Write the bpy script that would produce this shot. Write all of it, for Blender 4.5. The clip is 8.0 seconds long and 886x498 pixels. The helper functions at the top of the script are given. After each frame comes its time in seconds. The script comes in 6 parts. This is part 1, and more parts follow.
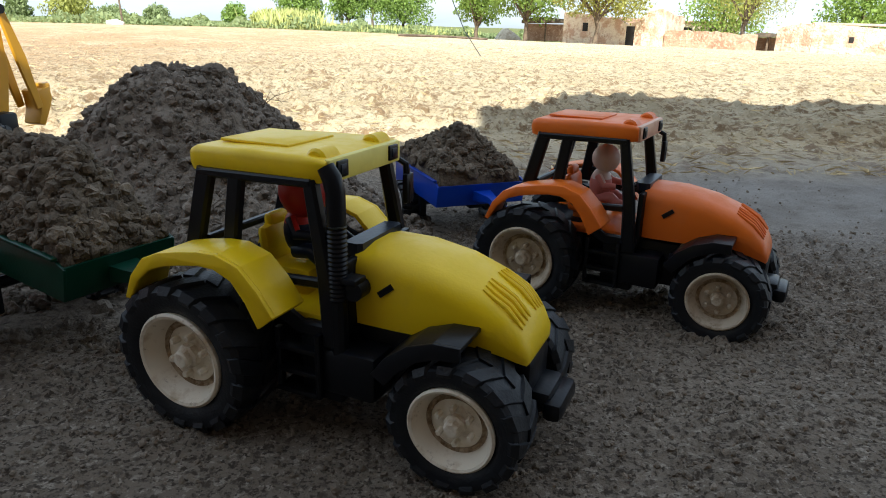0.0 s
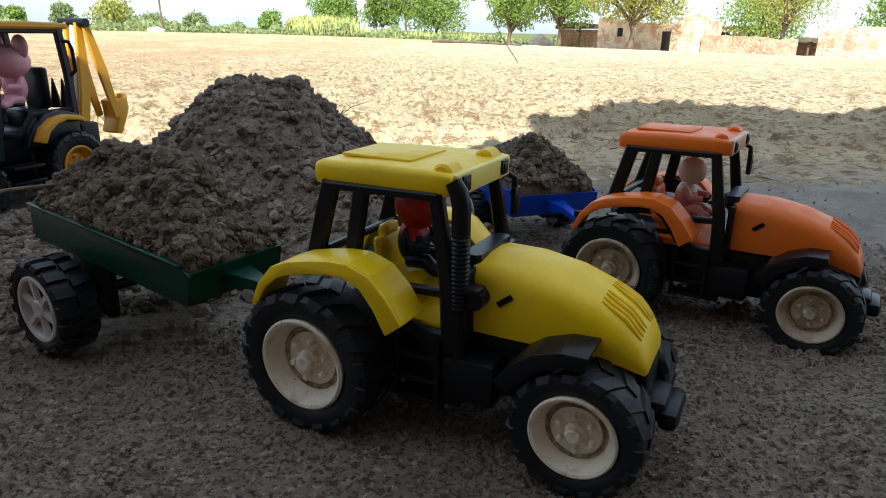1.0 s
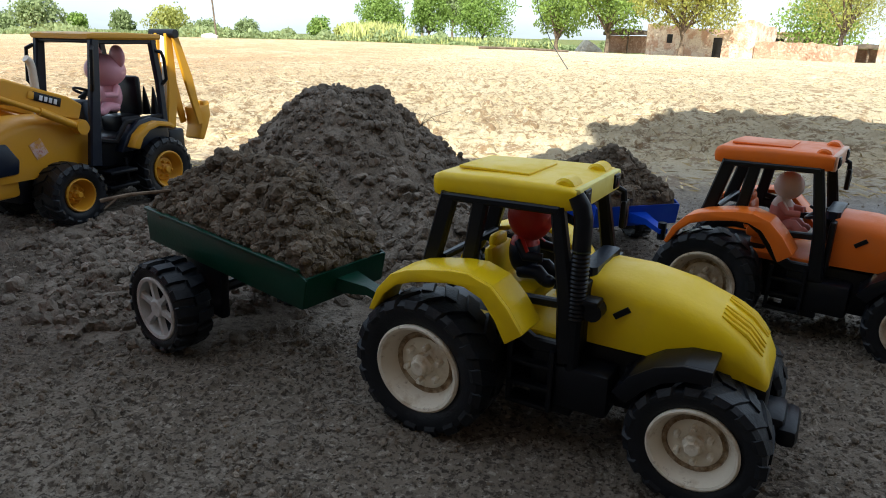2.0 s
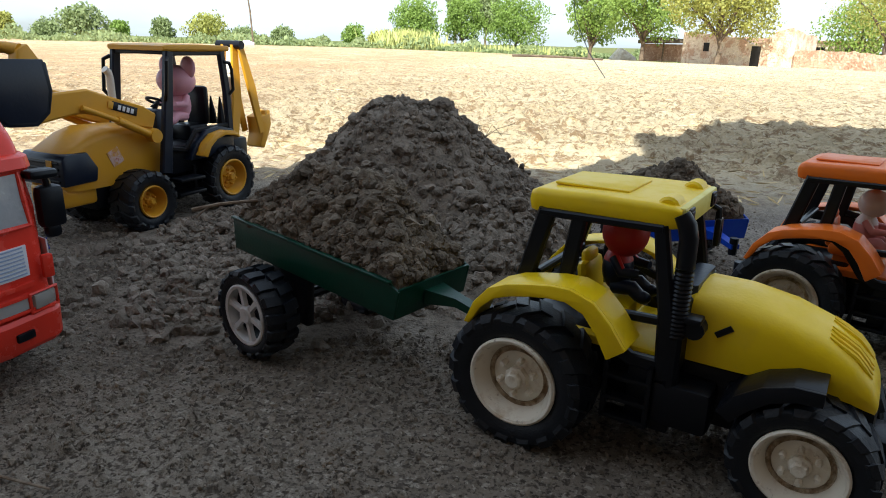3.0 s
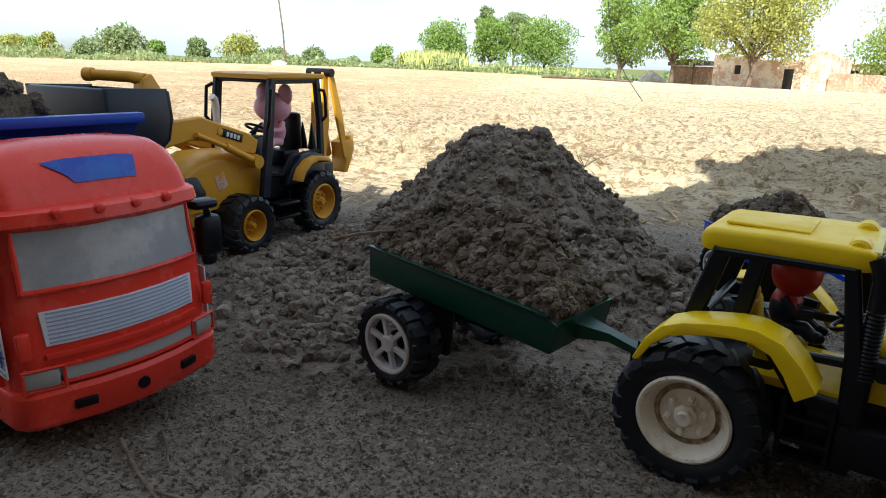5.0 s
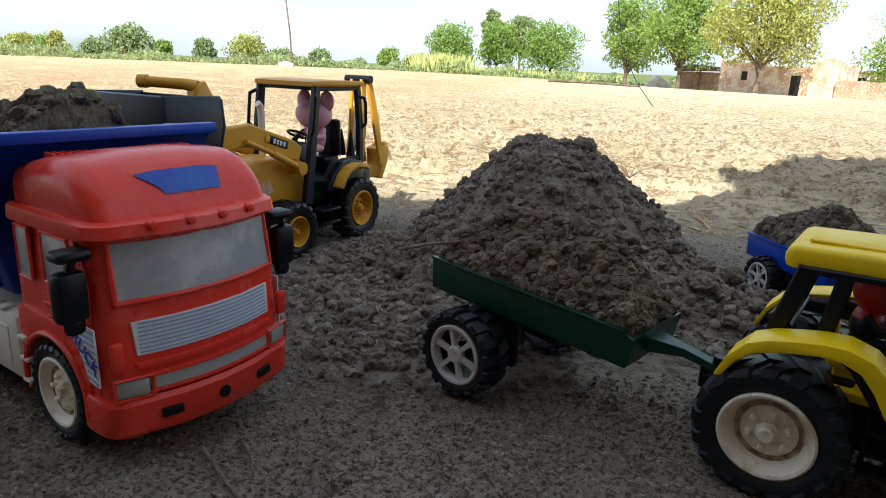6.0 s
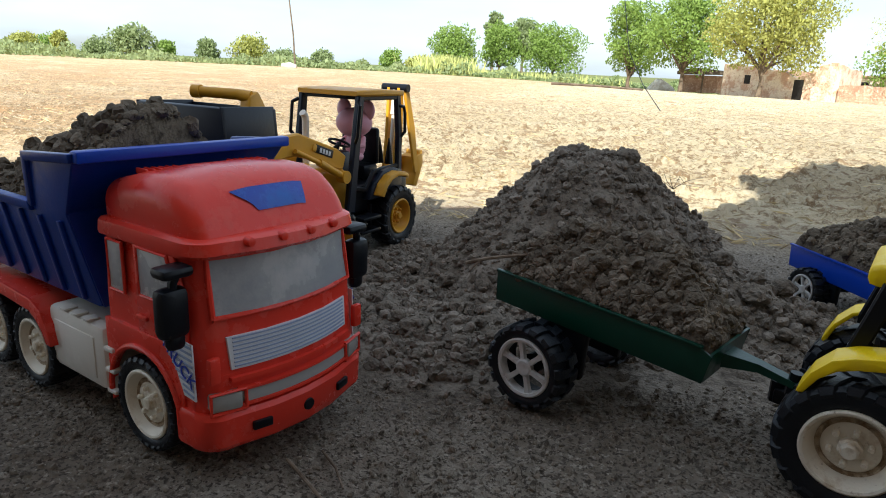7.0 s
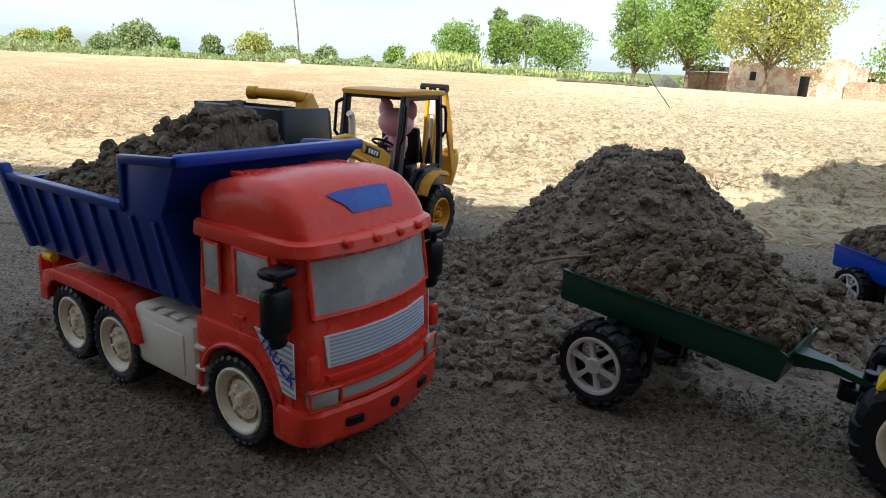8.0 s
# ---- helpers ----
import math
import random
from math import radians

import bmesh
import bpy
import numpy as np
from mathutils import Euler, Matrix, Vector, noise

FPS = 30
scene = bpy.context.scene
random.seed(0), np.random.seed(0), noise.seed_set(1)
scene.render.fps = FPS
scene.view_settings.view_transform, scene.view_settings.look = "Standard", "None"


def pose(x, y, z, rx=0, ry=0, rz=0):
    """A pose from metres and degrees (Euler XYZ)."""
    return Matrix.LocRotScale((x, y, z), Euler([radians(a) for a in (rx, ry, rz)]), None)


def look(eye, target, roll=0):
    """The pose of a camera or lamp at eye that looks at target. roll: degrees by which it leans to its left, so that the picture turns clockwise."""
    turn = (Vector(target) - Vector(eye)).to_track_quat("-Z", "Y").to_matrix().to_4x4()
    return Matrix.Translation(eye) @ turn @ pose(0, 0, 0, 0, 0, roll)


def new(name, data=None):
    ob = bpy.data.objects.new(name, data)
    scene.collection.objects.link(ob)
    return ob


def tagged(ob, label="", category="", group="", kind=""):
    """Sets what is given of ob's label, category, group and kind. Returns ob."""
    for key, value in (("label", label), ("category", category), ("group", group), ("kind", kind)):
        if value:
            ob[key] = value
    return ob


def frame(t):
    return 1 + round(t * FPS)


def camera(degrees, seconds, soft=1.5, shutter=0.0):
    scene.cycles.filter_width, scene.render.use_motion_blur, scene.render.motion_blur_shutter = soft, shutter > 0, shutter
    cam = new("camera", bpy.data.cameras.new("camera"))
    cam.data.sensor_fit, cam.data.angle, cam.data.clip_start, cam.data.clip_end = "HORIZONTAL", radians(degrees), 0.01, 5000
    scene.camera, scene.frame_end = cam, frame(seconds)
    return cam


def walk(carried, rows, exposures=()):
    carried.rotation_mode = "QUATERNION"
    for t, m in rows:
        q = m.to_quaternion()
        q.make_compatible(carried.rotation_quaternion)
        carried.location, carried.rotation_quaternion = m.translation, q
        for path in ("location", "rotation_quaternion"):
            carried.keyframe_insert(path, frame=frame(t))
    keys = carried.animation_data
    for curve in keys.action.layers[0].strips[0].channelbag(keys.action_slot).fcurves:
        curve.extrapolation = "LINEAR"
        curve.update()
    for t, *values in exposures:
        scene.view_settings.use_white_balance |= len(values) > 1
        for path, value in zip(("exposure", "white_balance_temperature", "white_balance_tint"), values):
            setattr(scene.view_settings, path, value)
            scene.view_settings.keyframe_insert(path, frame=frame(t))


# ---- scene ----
cam = camera(67.9, 8.0, soft=1.0)
METRES, EYE, TILT, LEAN, TURN = 0.5, 0.285, -18.7, -1.4, 0.0
ROWS = [
    (0.0, 0.0, 0.0, 0.0, 0.0, 0.0, -0.0),
    (0.5, -0.0605, -0.0196, 0.0039, 1.38, 0.18, -0.2),
    (1.0, -0.1196, -0.037, 0.008, 2.64, 0.45, -0.63),
    (1.5, -0.1741, -0.0552, 0.011, 4.25, 0.7, -1.07),
    (2.0, -0.2271, -0.0747, 0.0125, 6.21, 0.85, -1.87),
    (3.5, -0.3828, -0.1183, 0.0197, 9.59, 1.6, -3.07),
    (4.0, -0.4409, -0.132, 0.0174, 10.37, 1.87, -3.2),
    (4.5, -0.4968, -0.1467, 0.0238, 10.67, 2.47, -3.52),
    (6.0, -0.6815, -0.1989, 0.039, 11.08, 3.09, -4.62),
    (6.5, -0.7493, -0.2196, 0.0446, 11.26, 3.12, -4.76),
    (7.0, -0.8172, -0.2432, 0.0508, 11.14, 3.23, -4.99),
    (7.5, -0.8858, -0.2707, 0.0498, 11.13, 3.0, -5.1),
    (8.0, -0.951, -0.2979, 0.0453, 11.43, 2.91, -5.1),
]
walk(cam, [(t, pose(0, 0, EYE, TILT, LEAN, TURN) @ pose(METRES * x, METRES * y, METRES * z, 90 + pitch, roll, yaw)) for t, x, y, z, yaw, pitch, roll in ROWS], exposures=[(0.0, 1.04, 6100, 8), (4.0, 1.06, 6100, 8), (8.0, 0.94, 6100, 8)])

# ---- light ----
SUN_ELEVATION, SUN_DRIFT = 42.0, 0.06
world = bpy.data.worlds.new("sky")
scene.world = world
world.use_nodes = True
wn = world.node_tree.nodes
sky = wn.new("ShaderNodeTexSky")
sky.sky_type, sky.sun_disc = "NISHITA", False
sky.sun_elevation, sky.sun_rotation = radians(SUN_ELEVATION), radians(180 + 3.4)
sky.dust_density, sky.air_density, sky.ozone_density = 1.5, 1.0, 1.0
# thin bright cloud over the whole sky
cl_co = wn.new("ShaderNodeTexCoord")
cl_map = wn.new("ShaderNodeMapping")
cl_map.inputs["Scale"].default_value = (1.6, 1.6, 7.0)
cl_noise = wn.new("ShaderNodeTexNoise")
cl_noise.inputs["Scale"].default_value, cl_noise.inputs["Detail"].default_value = 2.2, 7.0
cl_ramp = wn.new("ShaderNodeMapRange")
cl_ramp.inputs["From Min"].default_value, cl_ramp.inputs["From Max"].default_value = 0.36, 0.66
cl_ramp.inputs["To Min"].default_value, cl_ramp.inputs["To Max"].default_value = 0.30, 0.90
cl_mix = wn.new("ShaderNodeMix")
cl_mix.data_type = "RGBA"
cl_mix.inputs["B"].default_value = (5.7, 6.4, 7.0, 1)
wl = world.node_tree.links
wl.new(cl_co.outputs["Generated"], cl_map.inputs["Vector"])
wl.new(cl_map.outputs["Vector"], cl_noise.inputs["Vector"])
wl.new(cl_noise.outputs["Fac"], cl_ramp.inputs["Value"])
wl.new(cl_ramp.outputs["Result"], cl_mix.inputs["Factor"])
wl.new(sky.outputs["Color"], cl_mix.inputs["A"])
wl.new(cl_mix.outputs["Result"], wn["Background"].inputs["Color"])
wn["Background"].inputs["Strength"].default_value = 0.1
sun_data = bpy.data.lights.new("sun", "SUN")
sun_data.energy, sun_data.angle, sun_data.color = 4.8, radians(0.5), (1.0, 0.965, 0.86)
sun = new("sun", sun_data)
sun.matrix_world = look((0, 0, 6), (SUN_DRIFT, 1.0, 6 - math.tan(radians(SUN_ELEVATION)) * math.hypot(1, SUN_DRIFT)))


# ---- materials ----
def material(name, colour, rough=0.5, metal=0.0, spot=None, spots=(8.0, 0.5, 0.7), grain=(200.0, 0.0), second=None, alpha=1.0, spec=0.5, coat=0.0, per_piece=0.0, fine=None):
    """A principled surface: base colour, a second tone by a broad noise (scale, from, to), a grain (scale, bump) and a
    third tone in fine noise: dust, dirt, or crevice shade in soil.
    """
    m = bpy.data.materials.new(name)
    m.use_nodes = True
    n, l = m.node_tree.nodes, m.node_tree.links
    b = n["Principled BSDF"]
    b.inputs["Roughness"].default_value, b.inputs["Metallic"].default_value = rough, metal
    b.inputs["Specular IOR Level"].default_value = spec
    b.inputs["Coat Weight"].default_value = coat
    co = n.new("ShaderNodeTexCoord")
    colour_out = None
    if spot:
        tex = n.new("ShaderNodeTexNoise")
        tex.inputs["Scale"].default_value, tex.inputs["Detail"].default_value, tex.inputs["Roughness"].default_value = spots[0], 8.0, 0.65
        l.new(co.outputs["Object"], tex.inputs["Vector"])
        r = n.new("ShaderNodeMapRange")
        r.inputs["From Min"].default_value, r.inputs["From Max"].default_value = spots[1], spots[2]
        l.new(tex.outputs["Fac"], r.inputs["Value"])
        mix = n.new("ShaderNodeMix")
        mix.data_type = "RGBA"
        mix.inputs["A"].default_value, mix.inputs["B"].default_value = (*colour, 1), (*spot, 1)
        l.new(r.outputs["Result"], mix.inputs["Factor"])
        colour_out = mix.outputs["Result"]
        rr = n.new("ShaderNodeMapRange")
        rr.inputs["To Min"].default_value, rr.inputs["To Max"].default_value = rough, min(1.0, rough + 0.35)
        l.new(r.outputs["Result"], rr.inputs["Value"])
        l.new(rr.outputs["Result"], b.inputs["Roughness"])
    if second:
        tex2 = n.new("ShaderNodeTexNoise")
        tex2.inputs["Scale"].default_value, tex2.inputs["Detail"].default_value, tex2.inputs["Roughness"].default_value = second[1], 6.0, 0.7
        l.new(co.outputs["Object"], tex2.inputs["Vector"])
        r2 = n.new("ShaderNodeMapRange")
        r2.inputs["From Min"].default_value, r2.inputs["From Max"].default_value = second[2], second[3]
        l.new(tex2.outputs["Fac"], r2.inputs["Value"])
        mix2 = n.new("ShaderNodeMix")
        mix2.data_type = "RGBA"
        mix2.inputs["A"].default_value = (*colour, 1)
        mix2.inputs["B"].default_value = (*second[0], 1)
        if colour_out:
            l.new(colour_out, mix2.inputs["A"])
        l.new(r2.outputs["Result"], mix2.inputs["Factor"])
        colour_out = mix2.outputs["Result"]
    if per_piece:
        geo = n.new("ShaderNodeNewGeometry")
        hsv = n.new("ShaderNodeHueSaturation")
        pr = n.new("ShaderNodeMapRange")
        pr.inputs["To Min"].default_value, pr.inputs["To Max"].default_value = 1 - per_piece, 1 + per_piece
        l.new(geo.outputs["Random Per Island"], pr.inputs["Value"])
        l.new(pr.outputs["Result"], hsv.inputs["Value"])
        hsv.inputs["Color"].default_value = (*colour, 1)
        if colour_out:
            l.new(colour_out, hsv.inputs["Color"])
        colour_out = hsv.outputs["Color"]
    if colour_out:
        l.new(colour_out, b.inputs["Base Color"])
    else:
        b.inputs["Base Color"].default_value = (*colour, 1)
    if grain[1]:
        tex3 = n.new("ShaderNodeTexNoise")
        tex3.inputs["Scale"].default_value, tex3.inputs["Detail"].default_value = grain[0], 5.0
        l.new(co.outputs["Object"], tex3.inputs["Vector"])
        bump = n.new("ShaderNodeBump")
        bump.inputs["Strength"].default_value, bump.inputs["Distance"].default_value = min(1.0, grain[1]), 0.9 / grain[0]
        l.new(tex3.outputs["Fac"], bump.inputs["Height"])
        l.new(bump.outputs["Normal"], b.inputs["Normal"])
    if alpha < 1:
        b.inputs["Alpha"].default_value = alpha
    return m


DUST = (0.30, 0.23, 0.16)
# the fine dark tone puts the heap's crevice shade into its colour
M_PILE = material("dug_soil", (0.175, 0.142, 0.109), 0.96, spot=(0.26, 0.220, 0.176), spots=(14.0, 0.42, 0.62), second=((0.055, 0.043, 0.032), 75.0, 0.48, 0.66), grain=(260.0, 1.0), spec=0.2)
M_CLOD = material("clods", (0.172, 0.141, 0.110), 0.96, spot=(0.255, 0.216, 0.174), spots=(40.0, 0.42, 0.62), grain=(400.0, 1.0), spec=0.2, per_piece=0.28)
M_GROUND_CRUMB = material("trodden_crumbs", (0.205, 0.166, 0.127), 0.96, spot=(0.28, 0.232, 0.180), spots=(40.0, 0.42, 0.62), grain=(400.0, 1.0), spec=0.2, per_piece=0.22)
# its fine dark tone stands for shaded gaps between lumps
M_LOAD = material("brown_load_soil", (0.125, 0.097, 0.069), 0.96, spot=(0.190, 0.152, 0.110), spots=(16.0, 0.42, 0.62), second=((0.052, 0.038, 0.026), 80.0, 0.48, 0.66), grain=(260.0, 1.0), spec=0.2)
M_LOAD_CRUMB = material("brown_crumbs", (0.130, 0.104, 0.076), 0.96, spot=(0.205, 0.165, 0.122), spots=(40.0, 0.42, 0.62), grain=(400.0, 1.0), spec=0.2, per_piece=0.28)
M_STRAW = material("straw", (0.55, 0.42, 0.22), 0.8, per_piece=0.35)


def foliage(name, colour, through_colour):
    """Thin leaves that let some of the sun through."""
    m = material(name, colour, 0.6, per_piece=0.3, spec=0.25)
    n, l = m.node_tree.nodes, m.node_tree.links
    glow = n.new("ShaderNodeBsdfTranslucent")
    glow.inputs["Color"].default_value = (*through_colour, 1)
    both = n.new("ShaderNodeMixShader")
    both.inputs["Fac"].default_value = 0.38
    l.new(n["Principled BSDF"].outputs["BSDF"], both.inputs[1])
    l.new(glow.outputs["BSDF"], both.inputs[2])
    l.new(both.outputs["Shader"], n["Material Output"].inputs["Surface"])
    return m


M_LEAF = foliage("leaves", (0.22, 0.31, 0.075), (0.26, 0.38, 0.06))
M_LEAF2 = foliage("yellowish_leaves", (0.34, 0.35, 0.10), (0.40, 0.40, 0.08))
M_LEAF3 = foliage("greyish_leaves", (0.25, 0.30, 0.14), (0.25, 0.32, 0.11))
M_REED = material("reed_blades", (0.40, 0.42, 0.14), 0.6, per_piece=0.4)
M_BARK = material("bark", (0.17, 0.125, 0.085), 0.9, spot=(0.09, 0.065, 0.045), spots=(3.0, 0.4, 0.6), grain=(12.0, 0.8))
M_MUD = material("mud_brick", (0.56, 0.37, 0.26), 0.95, spot=(0.40, 0.23, 0.15), spots=(1.3, 0.42, 0.6), second=((0.66, 0.50, 0.37), 5.0, 0.5, 0.62), grain=(9.0, 0.8))
# pale wall mottled with browner patches
M_PALE_WALL = material("mottled_pale_wall", (0.76, 0.62, 0.48), 0.95, spot=(0.56, 0.35, 0.24), spots=(1.6, 0.46, 0.58), second=((0.46, 0.28, 0.18), 6.0, 0.56, 0.64), grain=(9.0, 0.8))
# dark brown holds back bounce from the unseen wall
M_HOUSE = material("unseen_wall_brown", (0.25, 0.18, 0.13), 0.95, spot=(0.17, 0.12, 0.085), spots=(1.3, 0.42, 0.6), grain=(9.0, 0.8))
M_CREAM = material("faded_lime_wash", (0.62, 0.52, 0.38), 0.9, spot=(0.45, 0.33, 0.22), spots=(1.0, 0.45, 0.65), grain=(9.0, 0.5))
M_THATCH = material("dark_thatch", (0.075, 0.06, 0.045), 0.95, spot=(0.13, 0.10, 0.07), spots=(4.0, 0.4, 0.6), grain=(20.0, 0.9))
M_SHEET = material("white_sheet", (0.62, 0.60, 0.56), 0.7, spot=(0.45, 0.40, 0.33), spots=(3.0, 0.45, 0.6))
# near-black puts the shade inside openings into the colour
M_DARK = material("opening_shade", (0.02, 0.017, 0.015), 0.9)


# ---- shapes ----
def empty(name, m, label, category, group="", kind=""):
    ob = new(name)
    ob.matrix_world = m
    return tagged(ob, label, category, group, kind)


def soften(me, degrees=32):
    bm = bmesh.new()
    bm.from_mesh(me)
    for f in bm.faces:
        f.smooth = True
    lim = radians(degrees)
    for e in bm.edges:
        e.smooth = len(e.link_faces) != 2 or e.calc_face_angle(0) < lim
    bm.to_mesh(me)
    bm.free()


def part(name, bm, mat, parent, label="", degrees=32):
    """Links a bmesh as one mesh object under a thing or part."""
    bmesh.ops.recalc_face_normals(bm, faces=bm.faces)
    me = bpy.data.meshes.new(name)
    bm.to_mesh(me)
    bm.free()
    soften(me, degrees)
    me.materials.append(mat)
    ob = new(name, me)
    ob.parent = parent
    if label:
        tagged(ob, label)
    return ob


def box(x, y, z, sx, sy, sz, bevel=0.0, bm=None, turn=None, seg=2):
    """Adds a bevelled box with its middle at x, y, z."""
    out = bm or bmesh.new()
    b = bmesh.new()
    bmesh.ops.create_cube(b, size=1, matrix=Matrix.Diagonal((sx, sy, sz, 1)))
    if bevel:
        bmesh.ops.bevel(b, geom=b.edges[:], offset=bevel, segments=seg, affect="EDGES", profile=0.5)
    m = pose(x, y, z) @ (turn or Matrix())
    return join(out, b, m)


def join(out, b, m=Matrix()):
    verts = {v: out.verts.new(m @ v.co) for v in b.verts}
    for f in b.faces:
        out.faces.new([verts[v] for v in f.verts])
    b.free()
    return out


def prism(profile, y0, y1, bevel=0.0, bm=None, seg=2):
    """Adds a profile of x, z drawn out from y0 to y1."""
    out = bm or bmesh.new()
    b = bmesh.new()
    lo = [b.verts.new((x, y0, z)) for x, z in profile]
    hi = [b.verts.new((x, y1, z)) for x, z in profile]
    b.faces.new(lo)
    b.faces.new(hi[::-1])
    n = len(profile)
    for i in range(n):
        b.faces.new((lo[i], hi[i], hi[(i + 1) % n], lo[(i + 1) % n]))
    bmesh.ops.recalc_face_normals(b, faces=b.faces)
    if bevel:
        bmesh.ops.bevel(b, geom=b.edges[:], offset=bevel, segments=seg, affect="EDGES", profile=0.5, clamp_overlap=True)
    return join(out, b)


def tube(points, radii, bm=None, seg=10, caps=True):
    """Adds a round rod through points, with one radius or one for each."""
    out = bm or bmesh.new()
    pts = [Vector(p) for p in points]
    rs = radii if isinstance(radii, (list, tuple)) else [radii] * len(pts)
    rings, side = [], None
    for i, p in enumerate(pts):
        d = ((pts[min(i + 1, len(pts) - 1)] - p).normalized() + (p - pts[max(i - 1, 0)]).normalized()).normalized()
        side = (side - d * side.dot(d)).normalized() if side else d.orthogonal().normalized()
        up = d.cross(side)
        rings.append([out.verts.new(p + rs[i] * (math.cos(a) * side + math.sin(a) * up)) for a in [2 * math.pi * k / seg for k in range(seg)]])
    for a, b in zip(rings, rings[1:]):
        for k in range(seg):
            out.faces.new((a[k], a[(k + 1) % seg], b[(k + 1) % seg], b[k]))
    if caps:
        out.faces.new(rings[0][::-1])
        out.faces.new(rings[-1])
    return out


def bar(points, width, depth, bm=None, across=(0, 1, 0)):
    """Adds a flat-sided bar along points; width lies in the plane, depth across it."""
    out = bm or bmesh.new()
    pts, ax = [Vector(p) for p in points], Vector(across)
    rings = []
    for i, p in enumerate(pts):
        d = ((pts[min(i + 1, len(pts) - 1)] - p).normalized() + (p - pts[max(i - 1, 0)]).normalized()).normalized()
        s = d.cross(ax).normalized()
        w = width[i] if isinstance(width, (list, tuple)) else width
        b = 0.22 * min(w, depth)
        ring = []
        for u, v in ((w / 2 - b, depth / 2), (w / 2, depth / 2 - b), (w / 2, -depth / 2 + b), (w / 2 - b, -depth / 2), (-w / 2 + b, -depth / 2), (-w / 2, -depth / 2 + b), (-w / 2, depth / 2 - b), (-w / 2 + b, depth / 2)):
            ring.append(out.verts.new(p + s * u + ax * v))
        rings.append(ring)
    for a, b in zip(rings, rings[1:]):
        for k in range(8):
            out.faces.new((a[k], a[(k + 1) % 8], b[(k + 1) % 8], b[k]))
    out.faces.new(rings[0][::-1])
    out.faces.new(rings[-1])
    return out


def lathe(profile, seg=40, bm=None, m=Matrix()):
    """Adds a profile of radius, y turned about the y axis."""
    out = bm or bmesh.new()
    rings = []
    for r, y in profile:
        if r < 1e-6:
            rings.append([out.verts.new(m @ Vector((0, y, 0)))])
        else:
            rings.append([out.verts.new(m @ Vector((r * math.cos(2 * math.pi * k / seg), y, r * math.sin(2 * math.pi * k / seg)))) for k in range(seg)])
    for a, b in zip(rings, rings[1:]):
        for k in range(seg):
            q = [a[k % len(a)], a[(k + 1) % len(a)], b[(k + 1) % len(b)], b[k % len(b)]]
            q = list(dict.fromkeys(q))
            if len(q) > 2:
                out.faces.new(q)
    return out


def loft(loops, bm=None, caps=True):
    """Adds a skin over closed loops of equal length."""
    out = bm or bmesh.new()
    rings = [[out.verts.new(p) for p in lp] for lp in loops]
    n = len(rings[0])
    for a, b in zip(rings, rings[1:]):
        for k in range(n):
            out.faces.new((a[k], a[(k + 1) % n], b[(k + 1) % n], b[k]))
    if caps:
        out.faces.new(rings[0][::-1])
        out.faces.new(rings[-1])
    return out


def grid_mesh(name, x, y, z, mat):
    """A sheet over arrays of equal shape."""
    ny, nx = x.shape
    co = np.stack([x, y, z], -1).reshape(-1, 3)
    i = np.arange(ny * nx).reshape(ny, nx)
    quads = np.stack([i[:-1, :-1], i[:-1, 1:], i[1:, 1:], i[1:, :-1]], -1).reshape(-1, 4)
    me = bpy.data.meshes.new(name)
    me.vertices.add(len(co))
    me.vertices.foreach_set("co", co.ravel())
    me.loops.add(quads.size)
    me.loops.foreach_set("vertex_index", quads.ravel().astype(np.int32))
    me.polygons.add(len(quads))
    me.polygons.foreach_set("loop_start", np.arange(0, quads.size, 4, dtype=np.int32))
    me.polygons.foreach_set("use_smooth", np.ones(len(quads), dtype=bool))
    me.update(calc_edges=True)
    me.materials.append(mat)
    return me


# ---- numbers for uneven ground ----
def chance(ix, iy, s):
    h = (ix.astype(np.int64) * 374761393 + iy.astype(np.int64) * 668265263 + s * 1442695041) & 0xFFFFFFFF
    h = ((h ^ (h >> 13)) * 1274126177) & 0xFFFFFFFF
    h = ((h ^ (h >> 16)) * 2246822519) & 0xFFFFFFFF
    return ((h ^ (h >> 15)) & 0xFFFFFF) / float(0x1000000)


def smooth_noise(x, y, s=0):
    ix, iy = np.floor(x), np.floor(y)
    u, v = x - ix, y - iy
    u, v = u * u * u * (u * (u * 6 - 15) + 10), v * v * v * (v * (v * 6 - 15) + 10)
    a, b, c, d = chance(ix, iy, s), chance(ix + 1, iy, s), chance(ix, iy + 1, s), chance(ix + 1, iy + 1, s)
    return (a * (1 - u) + b * u) * (1 - v) + (c * (1 - u) + d * u) * v


def rough_noise(x, y, size, octaves=5, s=0, gain=0.5):
    out, amp, tot = 0.0, 1.0, 0.0
    for o in range(octaves):
        f = 2.03 ** o / size
        out = out + amp * (smooth_noise(x * f + 17.3 * o, y * f - 9.1 * o, s + o) - 0.5)
        tot += amp
        amp *= gain
    return out / tot


